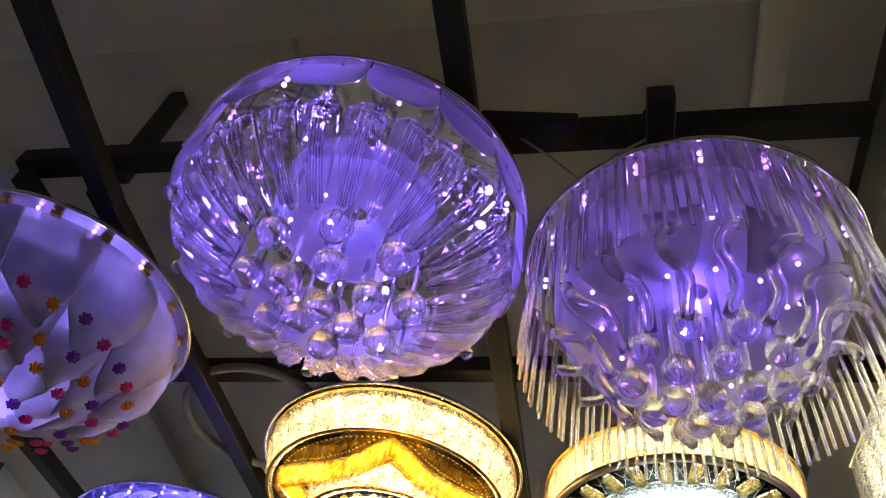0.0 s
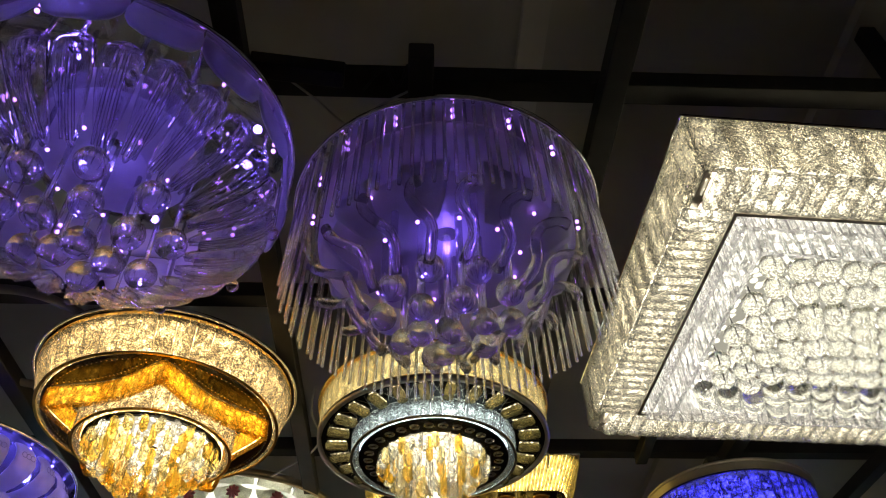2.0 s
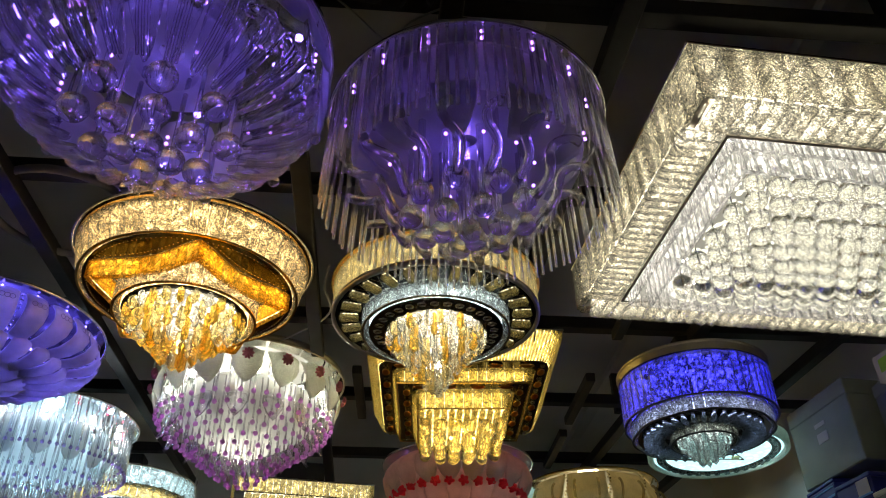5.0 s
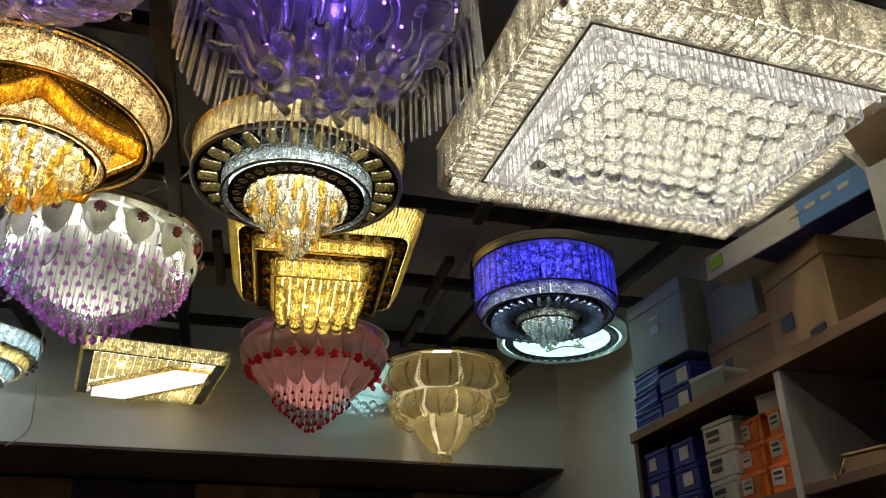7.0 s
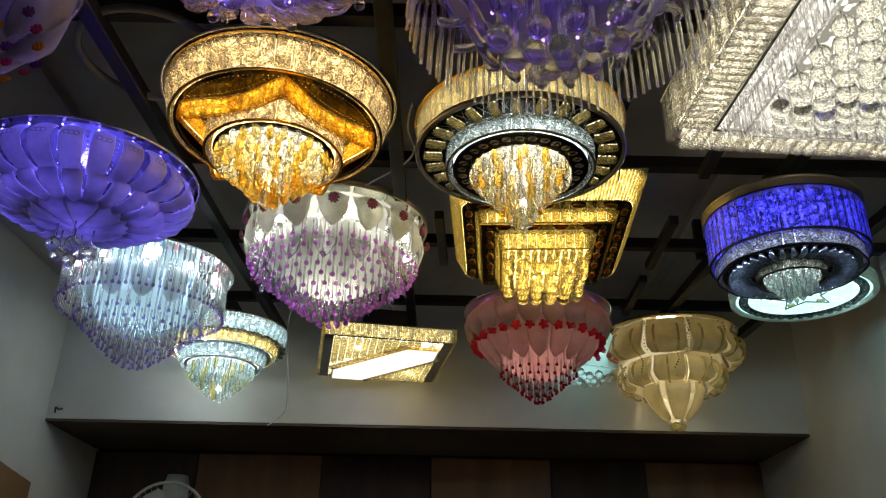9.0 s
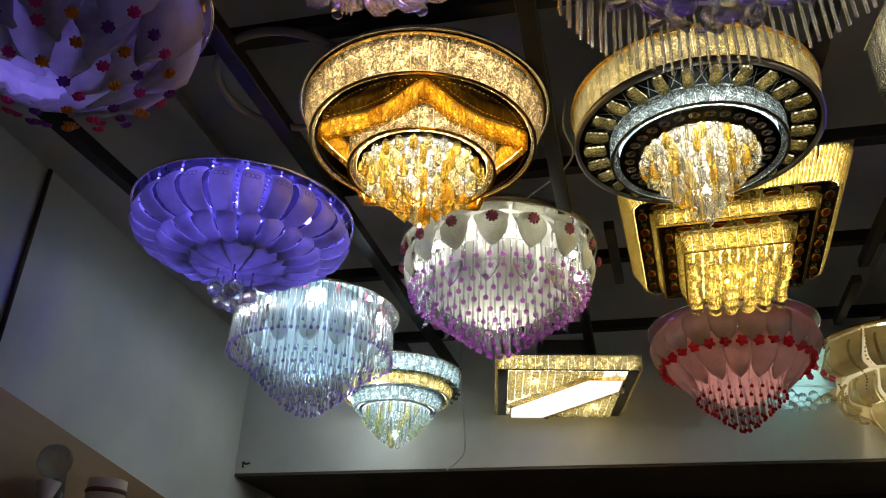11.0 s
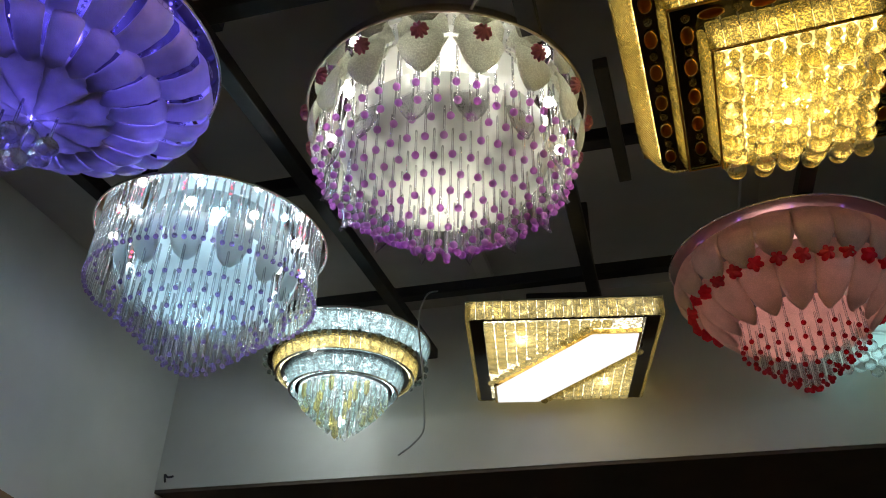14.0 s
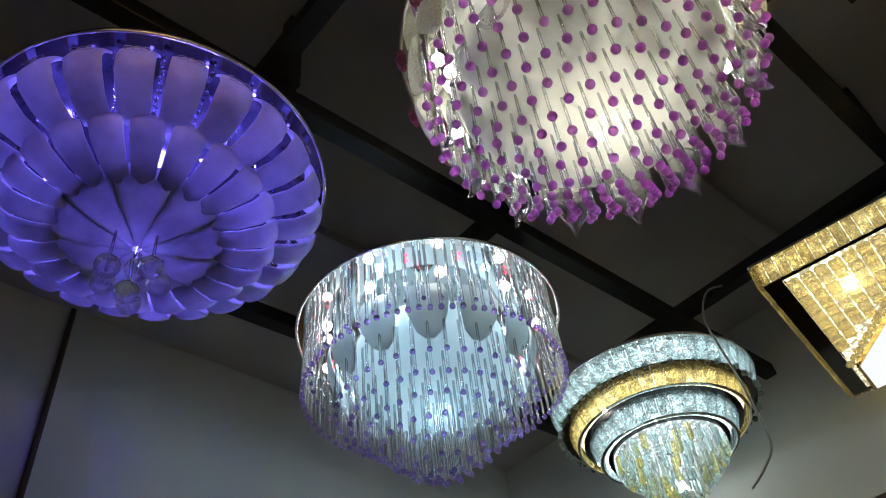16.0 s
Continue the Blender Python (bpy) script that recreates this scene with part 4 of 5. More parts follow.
def blue_lamp(x, y, z, r):
    t = lamp("blue_crystal_lamp", x, y, z, r, "blue-lit drum lamp of long crystal bars", TIN, TIN)
    part("frame_ring", lathe([(r - 0.03, -0.006), (r, -0.006), (r, -0.028), (r - 0.03, -0.028), (r - 0.03, -0.006)], 48), TIN, t, "dull metal top ring")
    band(t, r - 0.008, -0.03, -0.155, 52, BLUEC, LED_BLUE, depth=0.011, back=0.02, lip=STEEL)

    def eight(a):
        return 1 + 0.035 * abs(math.sin(4 * a))
    band(t, 0.185, -0.15, -0.192, 40, BUBBLE, LED_BAND, depth=0.012, wave=eight, lip=STEEL)
    disc(t, 0.02, 0.182, -0.186, BLACK, "lower_plate", "black glossy lower plate")
    me = data("radial_block", block(0.062, 0.011, 0.018, 0.004), ICE)
    tile = data("diode_tile", block(0.05, 0.006, 0.002), LED_BAND)
    for i in range(36):
        o = piece("radial_block", me, t, around(TAU * i / 36, 0.137, -0.199, 0.12), "slim crystal set in the ring")
        piece("diode_tile", tile, o, Matrix.Translation((0, 0, 0.0105)))
    band(t, 0.088, -0.19, -0.215, 20, BUBBLE, LED_ICE_DIM, depth=0.01, lip=STEEL)
    disc(t, 0.01, 0.07, -0.2, LED_ICE_DIM, "diode_board", "glowing pale diode board")
    pendants(t, [(0.062, 16, -0.205, -0.235), (0.042, 12, -0.21, -0.255), (0.02, 6, -0.22, -0.28)], (PEND_CLEAR, PEND_ICE), 0.011)
    return t


def star_panel_lamp(x, y, z, r):
    t = lamp("round_panel_lamp", x, y, z, r, "flat round cyan-white panel lamp with a star pattern", TIN, RIM)
    part("rim_band", lathe([(r - 0.006, -0.002), (r, -0.004), (r, -0.04), (r - 0.012, -0.046), (r - 0.02, -0.04), (r - 0.006, -0.002)], 56), FROST_G, t, "glittered glass rim", smooth=True)
    disc(t, 0.01, r - 0.02, -0.03, LED_CYAN, "panel", "bright milky panel")
    ringm = lathe([(r - 0.062, -0.0345), (r - 0.03, -0.0345), (r - 0.03, -0.038), (r - 0.062, -0.038), (r - 0.062, -0.0345)], 56)
    part("dark_band", ringm, BLACK, t, "dark green-black ring", smooth=False)
    me = data("ring_crystal", block(0.016, 0.02, 0.01, 0.003), ICE)
    for i in range(36):
        piece("ring_crystal", me, t, around(TAU * i / 36, r - 0.046, -0.042))
    bm = bmesh.new()
    pts = []
    for i in range(10):
        q = (0.125, 0.058)[i % 2]
        pts.append((q * math.cos(TAU * i / 10 + 0.4), q * math.sin(TAU * i / 10 + 0.4)))
    for i in range(10):
        p, q = Vector((*pts[i], -0.0345)), Vector((*pts[(i + 1) % 10], -0.0345))
        d = (q - p).normalized()
        w = Vector((-d.y, d.x, 0)) * 0.002
        c = [bm.verts.new(v) for v in (p - w, q - w, q + w, p + w)]
        c2 = [bm.verts.new(v.co - Vector((0, 0, 0.003))) for v in c]
        bm.faces.new(c)
        bm.faces.new(c2[::-1])
        for k in range(4):
            bm.faces.new((c[k], c2[k], c2[(k + 1) % 4], c[(k + 1) % 4]))
    part("star_outline", bm, STEEL, t, "dark star outline")
    for i in range(5):
        bm = bmesh.new()
        rod_mesh(bm, 0.02, 0, -0.004, 4, taper=0.9)
        part("gold_patch", bm, GOLDEN, t, "", around(TAU * i / 5 + 0.4, 0.085, -0.0345))
    for a in (0.3, 3.4):
        bulb(t, (0.6, 0.98, 1.0), 0.7, -0.06, 0.01, (0.14 * math.cos(a), 0.14 * math.sin(a)))
    return t


LED_LOW = led_board("dim_warm_diodes", (1.0, 0.84, 0.5), 0.12, 2.2, 140)
LED_ICE_B = led_board("bright_cool_diodes", (0.8, 0.97, 1.0), 0.5, 3.2, 110)
LED_BAND = led_board("blue_white_diodes", (0.5, 0.6, 1.0), 0.3, 5.0, 130)
LED_STRAW = led_board("straw_diodes", (1.0, 0.92, 0.6), 1.0, 8.0, 110)
LED_ICE_DIM = led_board("pale_diodes", (0.8, 0.95, 0.9), 0.1, 2.4, 110)


# ---- square lamps ----
def straight(t, a, b, z0, z1, n, material, name="crystal_bar", depth=0.014, splay=0.0, fill=0.93):
    """Crystal bars side by side along a straight run from a to b."""
    p, q = Vector((*a, 0)), Vector((*b, 0))
    d = (q - p)
    w = d.length / n
    me = data(name, block(w * fill, depth, z0 - z1, min(0.0025, depth * 0.3)), material)
    ang = math.atan2(d.y, d.x)
    for i in range(n):
        c = p + d * ((i + 0.5) / n)
        piece(name, me, t, Matrix.Translation((c.x, c.y, (z0 + z1) / 2)) @ turn(ang) @ Matrix.Rotation(splay, 4, "X"))


def corners(hx, hy):
    return [(-hx, -hy), (hx, -hy), (hx, hy), (-hx, hy)]


def wall_strip(t, hx, hy, z0, z1, material, name="light_strip", label="glowing diode strip"):
    bm = bmesh.new()
    for (a, b), (c, d) in zip(corners(hx, hy), corners(hx, hy)[1:] + corners(hx, hy)[:1]):
        bm.faces.new([bm.verts.new(v) for v in ((a, b, z0), (c, d, z0), (c, d, z1), (a, b, z1))])
    part(name, bm, material, t, label)


def frame_plate(t, hx, hy, ix, iy, z, material, name="frame_plate", label="", thick=0.004):
    bm = bmesh.new()
    rows = []
    for zz in (z, z - thick):
        rows.append([[bm.verts.new((x, y, zz)) for x, y in corners(*s)] for s in ((hx, hy), (ix, iy))])
    for k in range(4):
        j = (k + 1) % 4
        bm.faces.new((rows[0][0][k], rows[0][0][j], rows[0][1][j], rows[0][1][k]))
        bm.faces.new((rows[1][0][k], rows[1][1][k], rows[1][1][j], rows[1][0][j]))
        bm.faces.new((rows[0][0][k], rows[1][0][k], rows[1][0][j], rows[0][0][j]))
        bm.faces.new((rows[0][1][k], rows[0][1][j], rows[1][1][j], rows[1][1][k]))
    bmesh.ops.recalc_face_normals(bm, faces=bm.faces)
    part(name, bm, material, t, label)


def square_lamp_base(name, x, y, z, rz, hx, hy, label):
    t = thing(name, pose(x, y, z, 0, 0, rz), label, "ceiling light", LAMPS)
    part("back_plate", block(2 * hx, 2 * hy, 0.006, 0.002, (0, 0, -0.003)), MIRROR, t, "mirror-finish back plate")
    part("mount", block(0.2, 0.1, grid_z(y) - z + 0.02, 0.003, (0, 0, (grid_z(y) - z + 0.02) / 2 + 0.001)), STEEL, t, "black mounting box")
    return t


def big_square_lamp(x, y, z, rz):
    hx, hy = 0.42, 0.362
    t = square_lamp_base("square_crystal_lamp", x, y, z, rz, hx, hy, "large white-lit square lamp packed with crystal balls and bars")
    low = -0.125
    cs = corners(hx - 0.008, hy - 0.008)
    for k in range(4):
        a, b = cs[k], cs[(k + 1) % 4]
        n = 15 if k % 2 == 0 else 13
        straight(t, a, b, -0.008, low, n, BUBBLE, "side_crystal", 0.016, fill=0.9)
        e = 1 - 0.02 / hx
        straight(t, (a[0] * e, a[1] * e), (b[0] * e, b[1] * e), -0.012, low + 0.006, n, LED_SIDE, "diode_tile", 0.002, fill=0.6)
    wall_strip(t, hx - 0.03, hy - 0.03, -0.008, low + 0.004, TIN, "frame_wall", "dull metal frame wall")
    ix, iy = hx - 0.085, hy - 0.085
    frame_plate(t, hx - 0.02, hy - 0.02, ix, iy, low + 0.014, TIN, "frame_board", "dull metal frame board")
    w = 0.085
    slat = data("frame_crystal", block(0.0255, w - 0.006, 0.014, 0.004), BUBBLE)
    tile = data("diode_tile", block(0.018, w - 0.012, 0.002), LED_WHITE)
    nx, ny = 30, 26
    for s in (-1, 1):
        for i in range(nx):
            o = piece("frame_crystal", slat, t, Matrix.Translation((-hx + 0.03 + (2 * hx - 0.06) * (i + 0.5) / nx, s * (hy - w / 2), low - 0.006)) @ Matrix.Rotation(0.16 + rng.uniform(-0.1, 0.1), 4, "Y"))
            piece("diode_tile", tile, o, Matrix.Translation((0, 0, 0.0105)))
        for i in range(ny):
            yy = -iy + 2 * iy * (i + 0.5) / ny
            o = piece("frame_crystal", slat, t, Matrix.Translation((s * (hx - w / 2), yy, low - 0.006)) @ turn(math.pi / 2) @ Matrix.Rotation(0.16 + rng.uniform(-0.1, 0.1), 4, "Y") @ Matrix.Diagonal((0.82, 1, 1, 1)))
            piece("diode_tile", tile, o, Matrix.Translation((0, 0, 0.0105)))
    frame_plate(t, ix + 0.003, iy + 0.003, ix - 0.003, iy - 0.003, low - 0.006, TIN, "inner_edge", "thin dull metal inner edge", 0.005)
    wall_strip(t, ix - 0.002, iy - 0.002, -0.022, low - 0.004, LED_INNER, "inner_wall", "glowing inner wall")
    part("inner_board", block(2 * ix, 2 * iy, 0.004, 0, (0, 0, -0.02)), LED_INNER, t, "glowing diode board")
    cs = corners(ix - 0.012, iy - 0.012)
    for k in range(4):
        a, b = cs[k], cs[(k + 1) % 4]
        straight(t, a, b, -0.03, low - 0.03, 46 if k % 2 == 0 else 38, CLEAN, "hanging_bar", 0.009)
    cs = corners(ix - 0.045, iy - 0.045)
    for k in range(4):
        a, b = cs[k], cs[(k + 1) % 4]
        straight(t, a, b, -0.04, low - 0.05, 26 if k % 2 == 0 else 20, CLEAN, "hanging_bar", 0.009)
    big = data("crystal_ball", ball(0.0215, 20, 14), ORB, True)
    bm = bmesh.new()
    rod_mesh(bm, 0.0016, 0, -0.08, 5)
    stem = data("stem", bm, RIM, True)
    row = 0
    yy = -iy + 0.085
    while yy < iy - 0.075:
        xx = -ix + 0.085 + 0.023 * (row % 2)
        while xx < ix - 0.075:
            e = min(ix - abs(xx), iy - abs(yy))
            zz = low - 0.02 - 0.035 * min(1.0, e / 0.17) + rng.uniform(-0.004, 0.004)
            o = piece("crystal_ball", big, t, Matrix.Translation((xx, yy, zz)))
            piece("stem", stem, o, Matrix.Translation((0, 0, 0.1)))
            xx += 0.046
        yy += 0.042
        row += 1
    for bx, by in ((-0.2, -0.16), (0.2, -0.16), (-0.2, 0.16), (0.2, 0.16)):
        bulb(t, (1.0, 0.93, 0.78), 1.9, -0.06, 0.006, (bx * 1.2, by * 1.2))
    return t


LED_INNER = led_board("spaced_diodes", (1.0, 0.95, 0.76), 0.3, 3.6, 60)
LED_SIDE = led_board("side_diodes", (1.0, 0.9, 0.64), 0.5, 11.0, 80)


def golden_square_lamp(x, y, z, rz):
    hx, hy = 0.258, 0.285
    t = square_lamp_base("golden_square_lamp", x, y, z, rz, hx + 0.028, hy + 0.028, "golden-lit square tiered lamp with amber gems and crystal balls")
    strands = bmesh.new()
    rr = 0.04

    def rounded(ax, ay, r, n):
        out = []
        total = 4 * (ax - r) * 1 + 4 * (ay - r) + TAU * r
        for i in range(n):
            s = total * i / n
            for k, (L, arc) in enumerate(((2 * (ax - r), 0), (math.pi / 2 * r, 1), (2 * (ay - r), 0), (math.pi / 2 * r, 1)) * 2):
                if s <= L:
                    break
                s -= L
            side = k // 2
            base = [(0, -1), (1, 0), (0, 1), (-1, 0)][side % 4]
            if not arc:
                p = {0: (-(ax - r) + s, -ay), 1: (ax, -(ay - r) + s), 2: ((ax - r) - s, ay), 3: (-ax, (ay - r) - s)}[side % 4]
            else:
                c = {0: (ax - r, -(ay - r)), 1: (ax - r, ay - r), 2: (-(ax - r), ay - r), 3: (-(ax - r), -(ay - r))}[side % 4]
                a = -math.pi / 2 + side * math.pi / 2 + s / r
                p = (c[0] + r * math.cos(a), c[1] + r * math.sin(a))
            out.append(p)
        return out
    for px, py in rounded(hx - 0.008, hy - 0.008, rr, 230):
        for row in rod_mesh(strands, 0.0036, -0.006, -0.085, 5, px, py):
            for v in row:
                k = 1 + 0.14 * (v.co.z + 0.085) / 0.079
                v.co.x, v.co.y = v.co.x * k, v.co.y * k
    ob = part("bead_curtain", strands, GOLDEN, t, "curtain of fine golden bead strands")
    ob["kind"] = "stuff"
    loop = rounded(hx - 0.016, hy - 0.016, rr, 90)
    bm = bmesh.new()
    rows = [[bm.verts.new((px * k, py * k, zz)) for px, py in loop] for zz, k in ((-0.006, 1.13), (-0.083, 1.0))]
    for i in range(90):
        bm.faces.new((rows[0][i], rows[0][(i + 1) % 90], rows[1][(i + 1) % 90], rows[1][i]))
    part("light_strip", bm, LED_GOLD, t, "glowing yellow strip")

    def plate(ax, ay, zz, r, label):
        lp = rounded(ax, ay, r, 80)
        bm = bmesh.new()
        a = [bm.verts.new((px, py, zz)) for px, py in lp]
        b = [bm.verts.new((px, py, zz - 0.004)) for px, py in lp]
        bm.faces.new(a)
        bm.faces.new(b[::-1])
        for i in range(80):
            bm.faces.new((a[i], b[i], b[(i + 1) % 80], a[(i + 1) % 80]))
        bmesh.ops.recalc_face_normals(bm, faces=bm.faces)
        part("black_plate", bm, BLACK, t, label)
    plate(hx - 0.012, hy - 0.012, -0.082, rr, "black glossy plate")
    gem = data("gem", ball(0.0155, 12, 7), GEM, True)
    bezel = data("bezel", tube([(0.0165 * math.cos(a), 0.0165 * math.sin(a), 0) for a in [TAU * i / 20 for i in range(21)]], 0.0016, 5), GOLD, True)
    dot = data("clear_stud", ball(0.0075, 10, 7), CHAMP, True)

    def gems(ax, ay, zz, nx, ny):
        for s in (-1, 1):
            for i in range(nx):
                u = -ax + 2 * ax * i / (nx - 1)
                if i % 2:
                    piece("gem", gem, t, Matrix.Translation((u, s * ay, zz)) @ Matrix.Diagonal((1.25, 0.66, 0.4, 1)), "orange oval gem")
                    piece("bezel", bezel, t, Matrix.Translation((u, s * ay, zz)) @ Matrix.Diagonal((1.25, 0.66, 1, 1)))
                else:
                    piece("clear_stud", dot, t, Matrix.Translation((u, s * ay, zz)))
            for i in range(1, ny - 1):
                u = -ay + 2 * ay * i / (ny - 1)
                if i % 2:
                    piece("gem", gem, t, Matrix.Translation((s * ax, u, zz)) @ Matrix.Diagonal((0.66, 1.25, 0.4, 1)), "orange oval gem")
                    piece("bezel", bezel, t, Matrix.Translation((s * ax, u, zz)) @ Matrix.Diagonal((0.66, 1.25, 1, 1)))
                else:
                    piece("clear_stud", dot, t, Matrix.Translation((s * ax, u, zz)))
    gems(0.226, 0.254, -0.089, 11, 13)
    for hx2, hy2, z0, z1, n in ((0.198, 0.226, -0.086, -0.126, 15), (0.138, 0.166, -0.126, -0.178, 10)):
        cs = corners(hx2, hy2)
        for k in range(4):
            straight(t, cs[k], cs[(k + 1) % 4], z0, z1, n + (k % 2) * 2, GOLDEN, "crystal_bar", 0.011, splay=0.34)
        wall_strip(t, hx2 - 0.017, hy2 - 0.017, z0, z1 + 0.003, LED_GOLD)
        frame_plate(t, hx2 - 0.003, hy2 - 0.003, hx2 - 0.007, hy2 - 0.007, z1 - 0.001, GOLD, "gold_lip")
    frame_plate(t, 0.19, 0.218, 0.135, 0.16, -0.121, BLACK, "black_plate", "black glossy plate")
    gems(0.166, 0.194, -0.128, 9, 11)
    part("diode_board", block(0.25, 0.3, 0.004, 0, (0, 0, -0.172)), LED_GOLD, t, "glowing yellow diode board")
    small = data("crystal_bead", ball(0.0095, 10, 7), GOLDEN, True)
    for i in range(12):
        for j in range(14):
            piece("crystal_bead", small, t, Matrix.Translation((-0.122 + 0.0222 * i, -0.148 + 0.0228 * j, -0.187 + rng.uniform(-0.005, 0.005))) @ Matrix.Diagonal((1, 1, rng.uniform(0.9, 1.5), 1)))
    big = data("crystal_ball", ball(0.018, 18, 12), HONEY, True)
    for i in range(6):
        for j in range(7):
            u, v = -0.11 + 0.044 * i, -0.132 + 0.044 * j
            drop = 0.05 * (1 - max(abs(u) / 0.12, abs(v) / 0.15) ** 2)
            piece("crystal_ball", big, t, Matrix.Translation((u + rng.uniform(-0.004, 0.004), v + rng.uniform(-0.004, 0.004), -0.206 - drop)))
    bulb(t, (1.0, 0.72, 0.22), 0.7, -0.197, 0.008)
    return t


def slanted_panel_lamp(x, y, z, rz):
    hx, hy = 0.275, 0.30
    t = square_lamp_base("square_panel_lamp", x, y, z, rz, hx, hy, "square crystal lamp with a slanting milky white panel")
    low = -0.06
    cs = corners(hx - 0.006, hy - 0.006)
    for k in range(4):
        straight(t, cs[k], cs[(k + 1) % 4], -0.006, low, 22, CHAMP, "side_crystal", 0.012)
    wall_strip(t, hx - 0.018, hy - 0.018, -0.008, low + 0.002, LED_PALE)
    frame_plate(t, hx - 0.012, hy - 0.012, hx - 0.05, hy - 0.02, low + 0.004, BLACK, "frame_plate", "dark mirror frame")
    part("diode_board", block(2 * hx - 0.1, 2 * hy - 0.05, 0.004, 0, (0, 0, -0.03)), LED_PALE, t, "glowing warm diode board")
    n = 15
    w = (2 * hx - 0.1) / n
    cut = data("crystal_slat", block(w * 0.9, 0.034, 0.012, 0.004), CHAMP)
    for i in range(n):
        u = -hx + 0.05 + w * (i + 0.5)
        for j in range(15):
            v = -hy + 0.045 + (2 * hy - 0.08) * j / 14
            if abs(v - (-0.02 - 0.95 * u)) > 0.12:
                piece("crystal_slat", cut, t, Matrix.Translation((u, v, low - 0.004 + rng.uniform(-0.002, 0.002))))

    def poly(name, pts, z0, z1, material, label):
        bm = bmesh.new()
        a = [bm.verts.new((px, py, z0)) for px, py in pts]
        b = [bm.verts.new((px, py, z1)) for px, py in pts]
        bm.faces.new(a)
        bm.faces.new(b[::-1])
        k = len(pts)
        for i in range(k):
            bm.faces.new((a[i], b[i], b[(i + 1) % k], a[(i + 1) % k]))
        bmesh.ops.recalc_face_normals(bm, faces=bm.faces)
        part(name, bm, material, t, label)
    shape = [(-0.205, 0.265), (-0.205, 0.14), (0.08, -0.215), (0.21, -0.215), (0.21, -0.10), (-0.07, 0.265)]
    poly("panel_frame", [(px * 1.04, py * 1.035) for px, py in shape], low - 0.003, low - 0.016, GOLD, "thin gold panel frame")
    poly("milky_panel", shape, low - 0.005, low - 0.019, PANEL, "glowing milky white panel")
    rim = data("rim_crystal", block(0.02, 0.02, 0.014, 0.004), CHAMP)
    for p, q in (((-0.22, 0.12), (0.07, -0.24)), ((-0.05, 0.275), (0.225, -0.085))):
        for i in range(18):
            s = i / 17
            piece("rim_crystal", rim, t, Matrix.Translation((p[0] + (q[0] - p[0]) * s, p[1] + (q[1] - p[1]) * s, low - 0.012)) @ turn(-0.9))
    for bx, by in ((-0.12, -0.15), (0.14, 0.16)):
        bulb(t, (1.0, 0.9, 0.66), 0.35, -0.045, 0.01, (bx, by))
    return t


LED_PALE = led_board("pale_warm_diodes", (1.0, 0.88, 0.58), 0.5, 6.0, 120)


def cyan_box_lamp(x, y, z):
    t = thing("cyan_glass_lamp", pose(x, y, z, 0, 0, 20), "small cyan-lit square glass lamp with hanging balls", "ceiling light", LAMPS)
    part("back_plate", block(0.24, 0.24, 0.008, 0.002), MIRROR, t)
    part("mount", block(0.06, 0.06, grid_z(y) - z + 0.03, 0.002, (0, 0, (grid_z(y) - z + 0.03) / 2)), STEEL, t)
    me = data("glass_side", block(0.22, 0.008, 0.15, 0.002), FROST)
    for k in range(4):
        piece("glass_side", me, t, turn(k * math.pi / 2) @ Matrix.Translation((0, -0.108, -0.082)) @ Matrix.Rotation(0.12, 4, "X"), "frosted glass side")
    part("glass_base", block(0.19, 0.19, 0.006, 0.002, (0, 0, -0.16)), FROST, t)
    fl = data("flower", flower_mesh(0.016, 6, 0.006), PINK_PETAL)
    for k in range(6):
        piece("flower", fl, t, Matrix.Translation((-0.07 + 0.03 * k, -0.125, -0.09 - 0.02 * (k % 3))) @ Matrix.Rotation(radians(90), 4, "X"), "small pink flower")
    big = data("glass_ball", ball(0.018, 16, 10), CLEAN, True)
    for i in range(4):
        for j in range(4):
            piece("glass_ball", big, t, Matrix.Translation((-0.07 + 0.046 * i, -0.07 + 0.046 * j, -0.185 - 0.012 * ((i + j) % 2))))
    bulb(t, (0.5, 0.95, 1.0), 0.9, -0.08, 0.04)
    return t


# ---- the lamps in their places ----
blossom_lamp(-0.96, 1.19, 2.66, 0.258)
flower_lamp(-0.348, 1.01, 2.66, 0.261)
curtain_lamp(0.153, 1.16, 2.66, 0.252)
amber_lamp(-0.44, 1.755, 2.733, 0.283)
ring_lamp(0.155, 1.85, 2.742, 0.268)
big_square_lamp(0.912, 1.352, 2.712, 3.2)
leaf_dome_lamp(-1.03, 2.075, 2.70, 0.300)
bead_basket_lamp(-0.391, 2.512, 2.775, 0.302)
golden_square_lamp(0.28, 2.405, 2.762, -4.0)
blue_lamp(0.94, 2.17, 2.68, 0.217)
star_panel_lamp(1.235, 2.74, 2.69, 0.244)
icicle_lamp(-1.085, 2.765, 2.72, 0.295)
teal_lamp(-0.97, 3.44, 2.73, 0.268)
slanted_panel_lamp(-0.29, 3.51, 2.692, 9.5)
rose_lamp(0.37, 3.33, 2.80, 0.312)
cream_lamp(1.0, 3.60, 2.805, 0.30)
cyan_box_lamp(0.62, 3.62, 2.79)


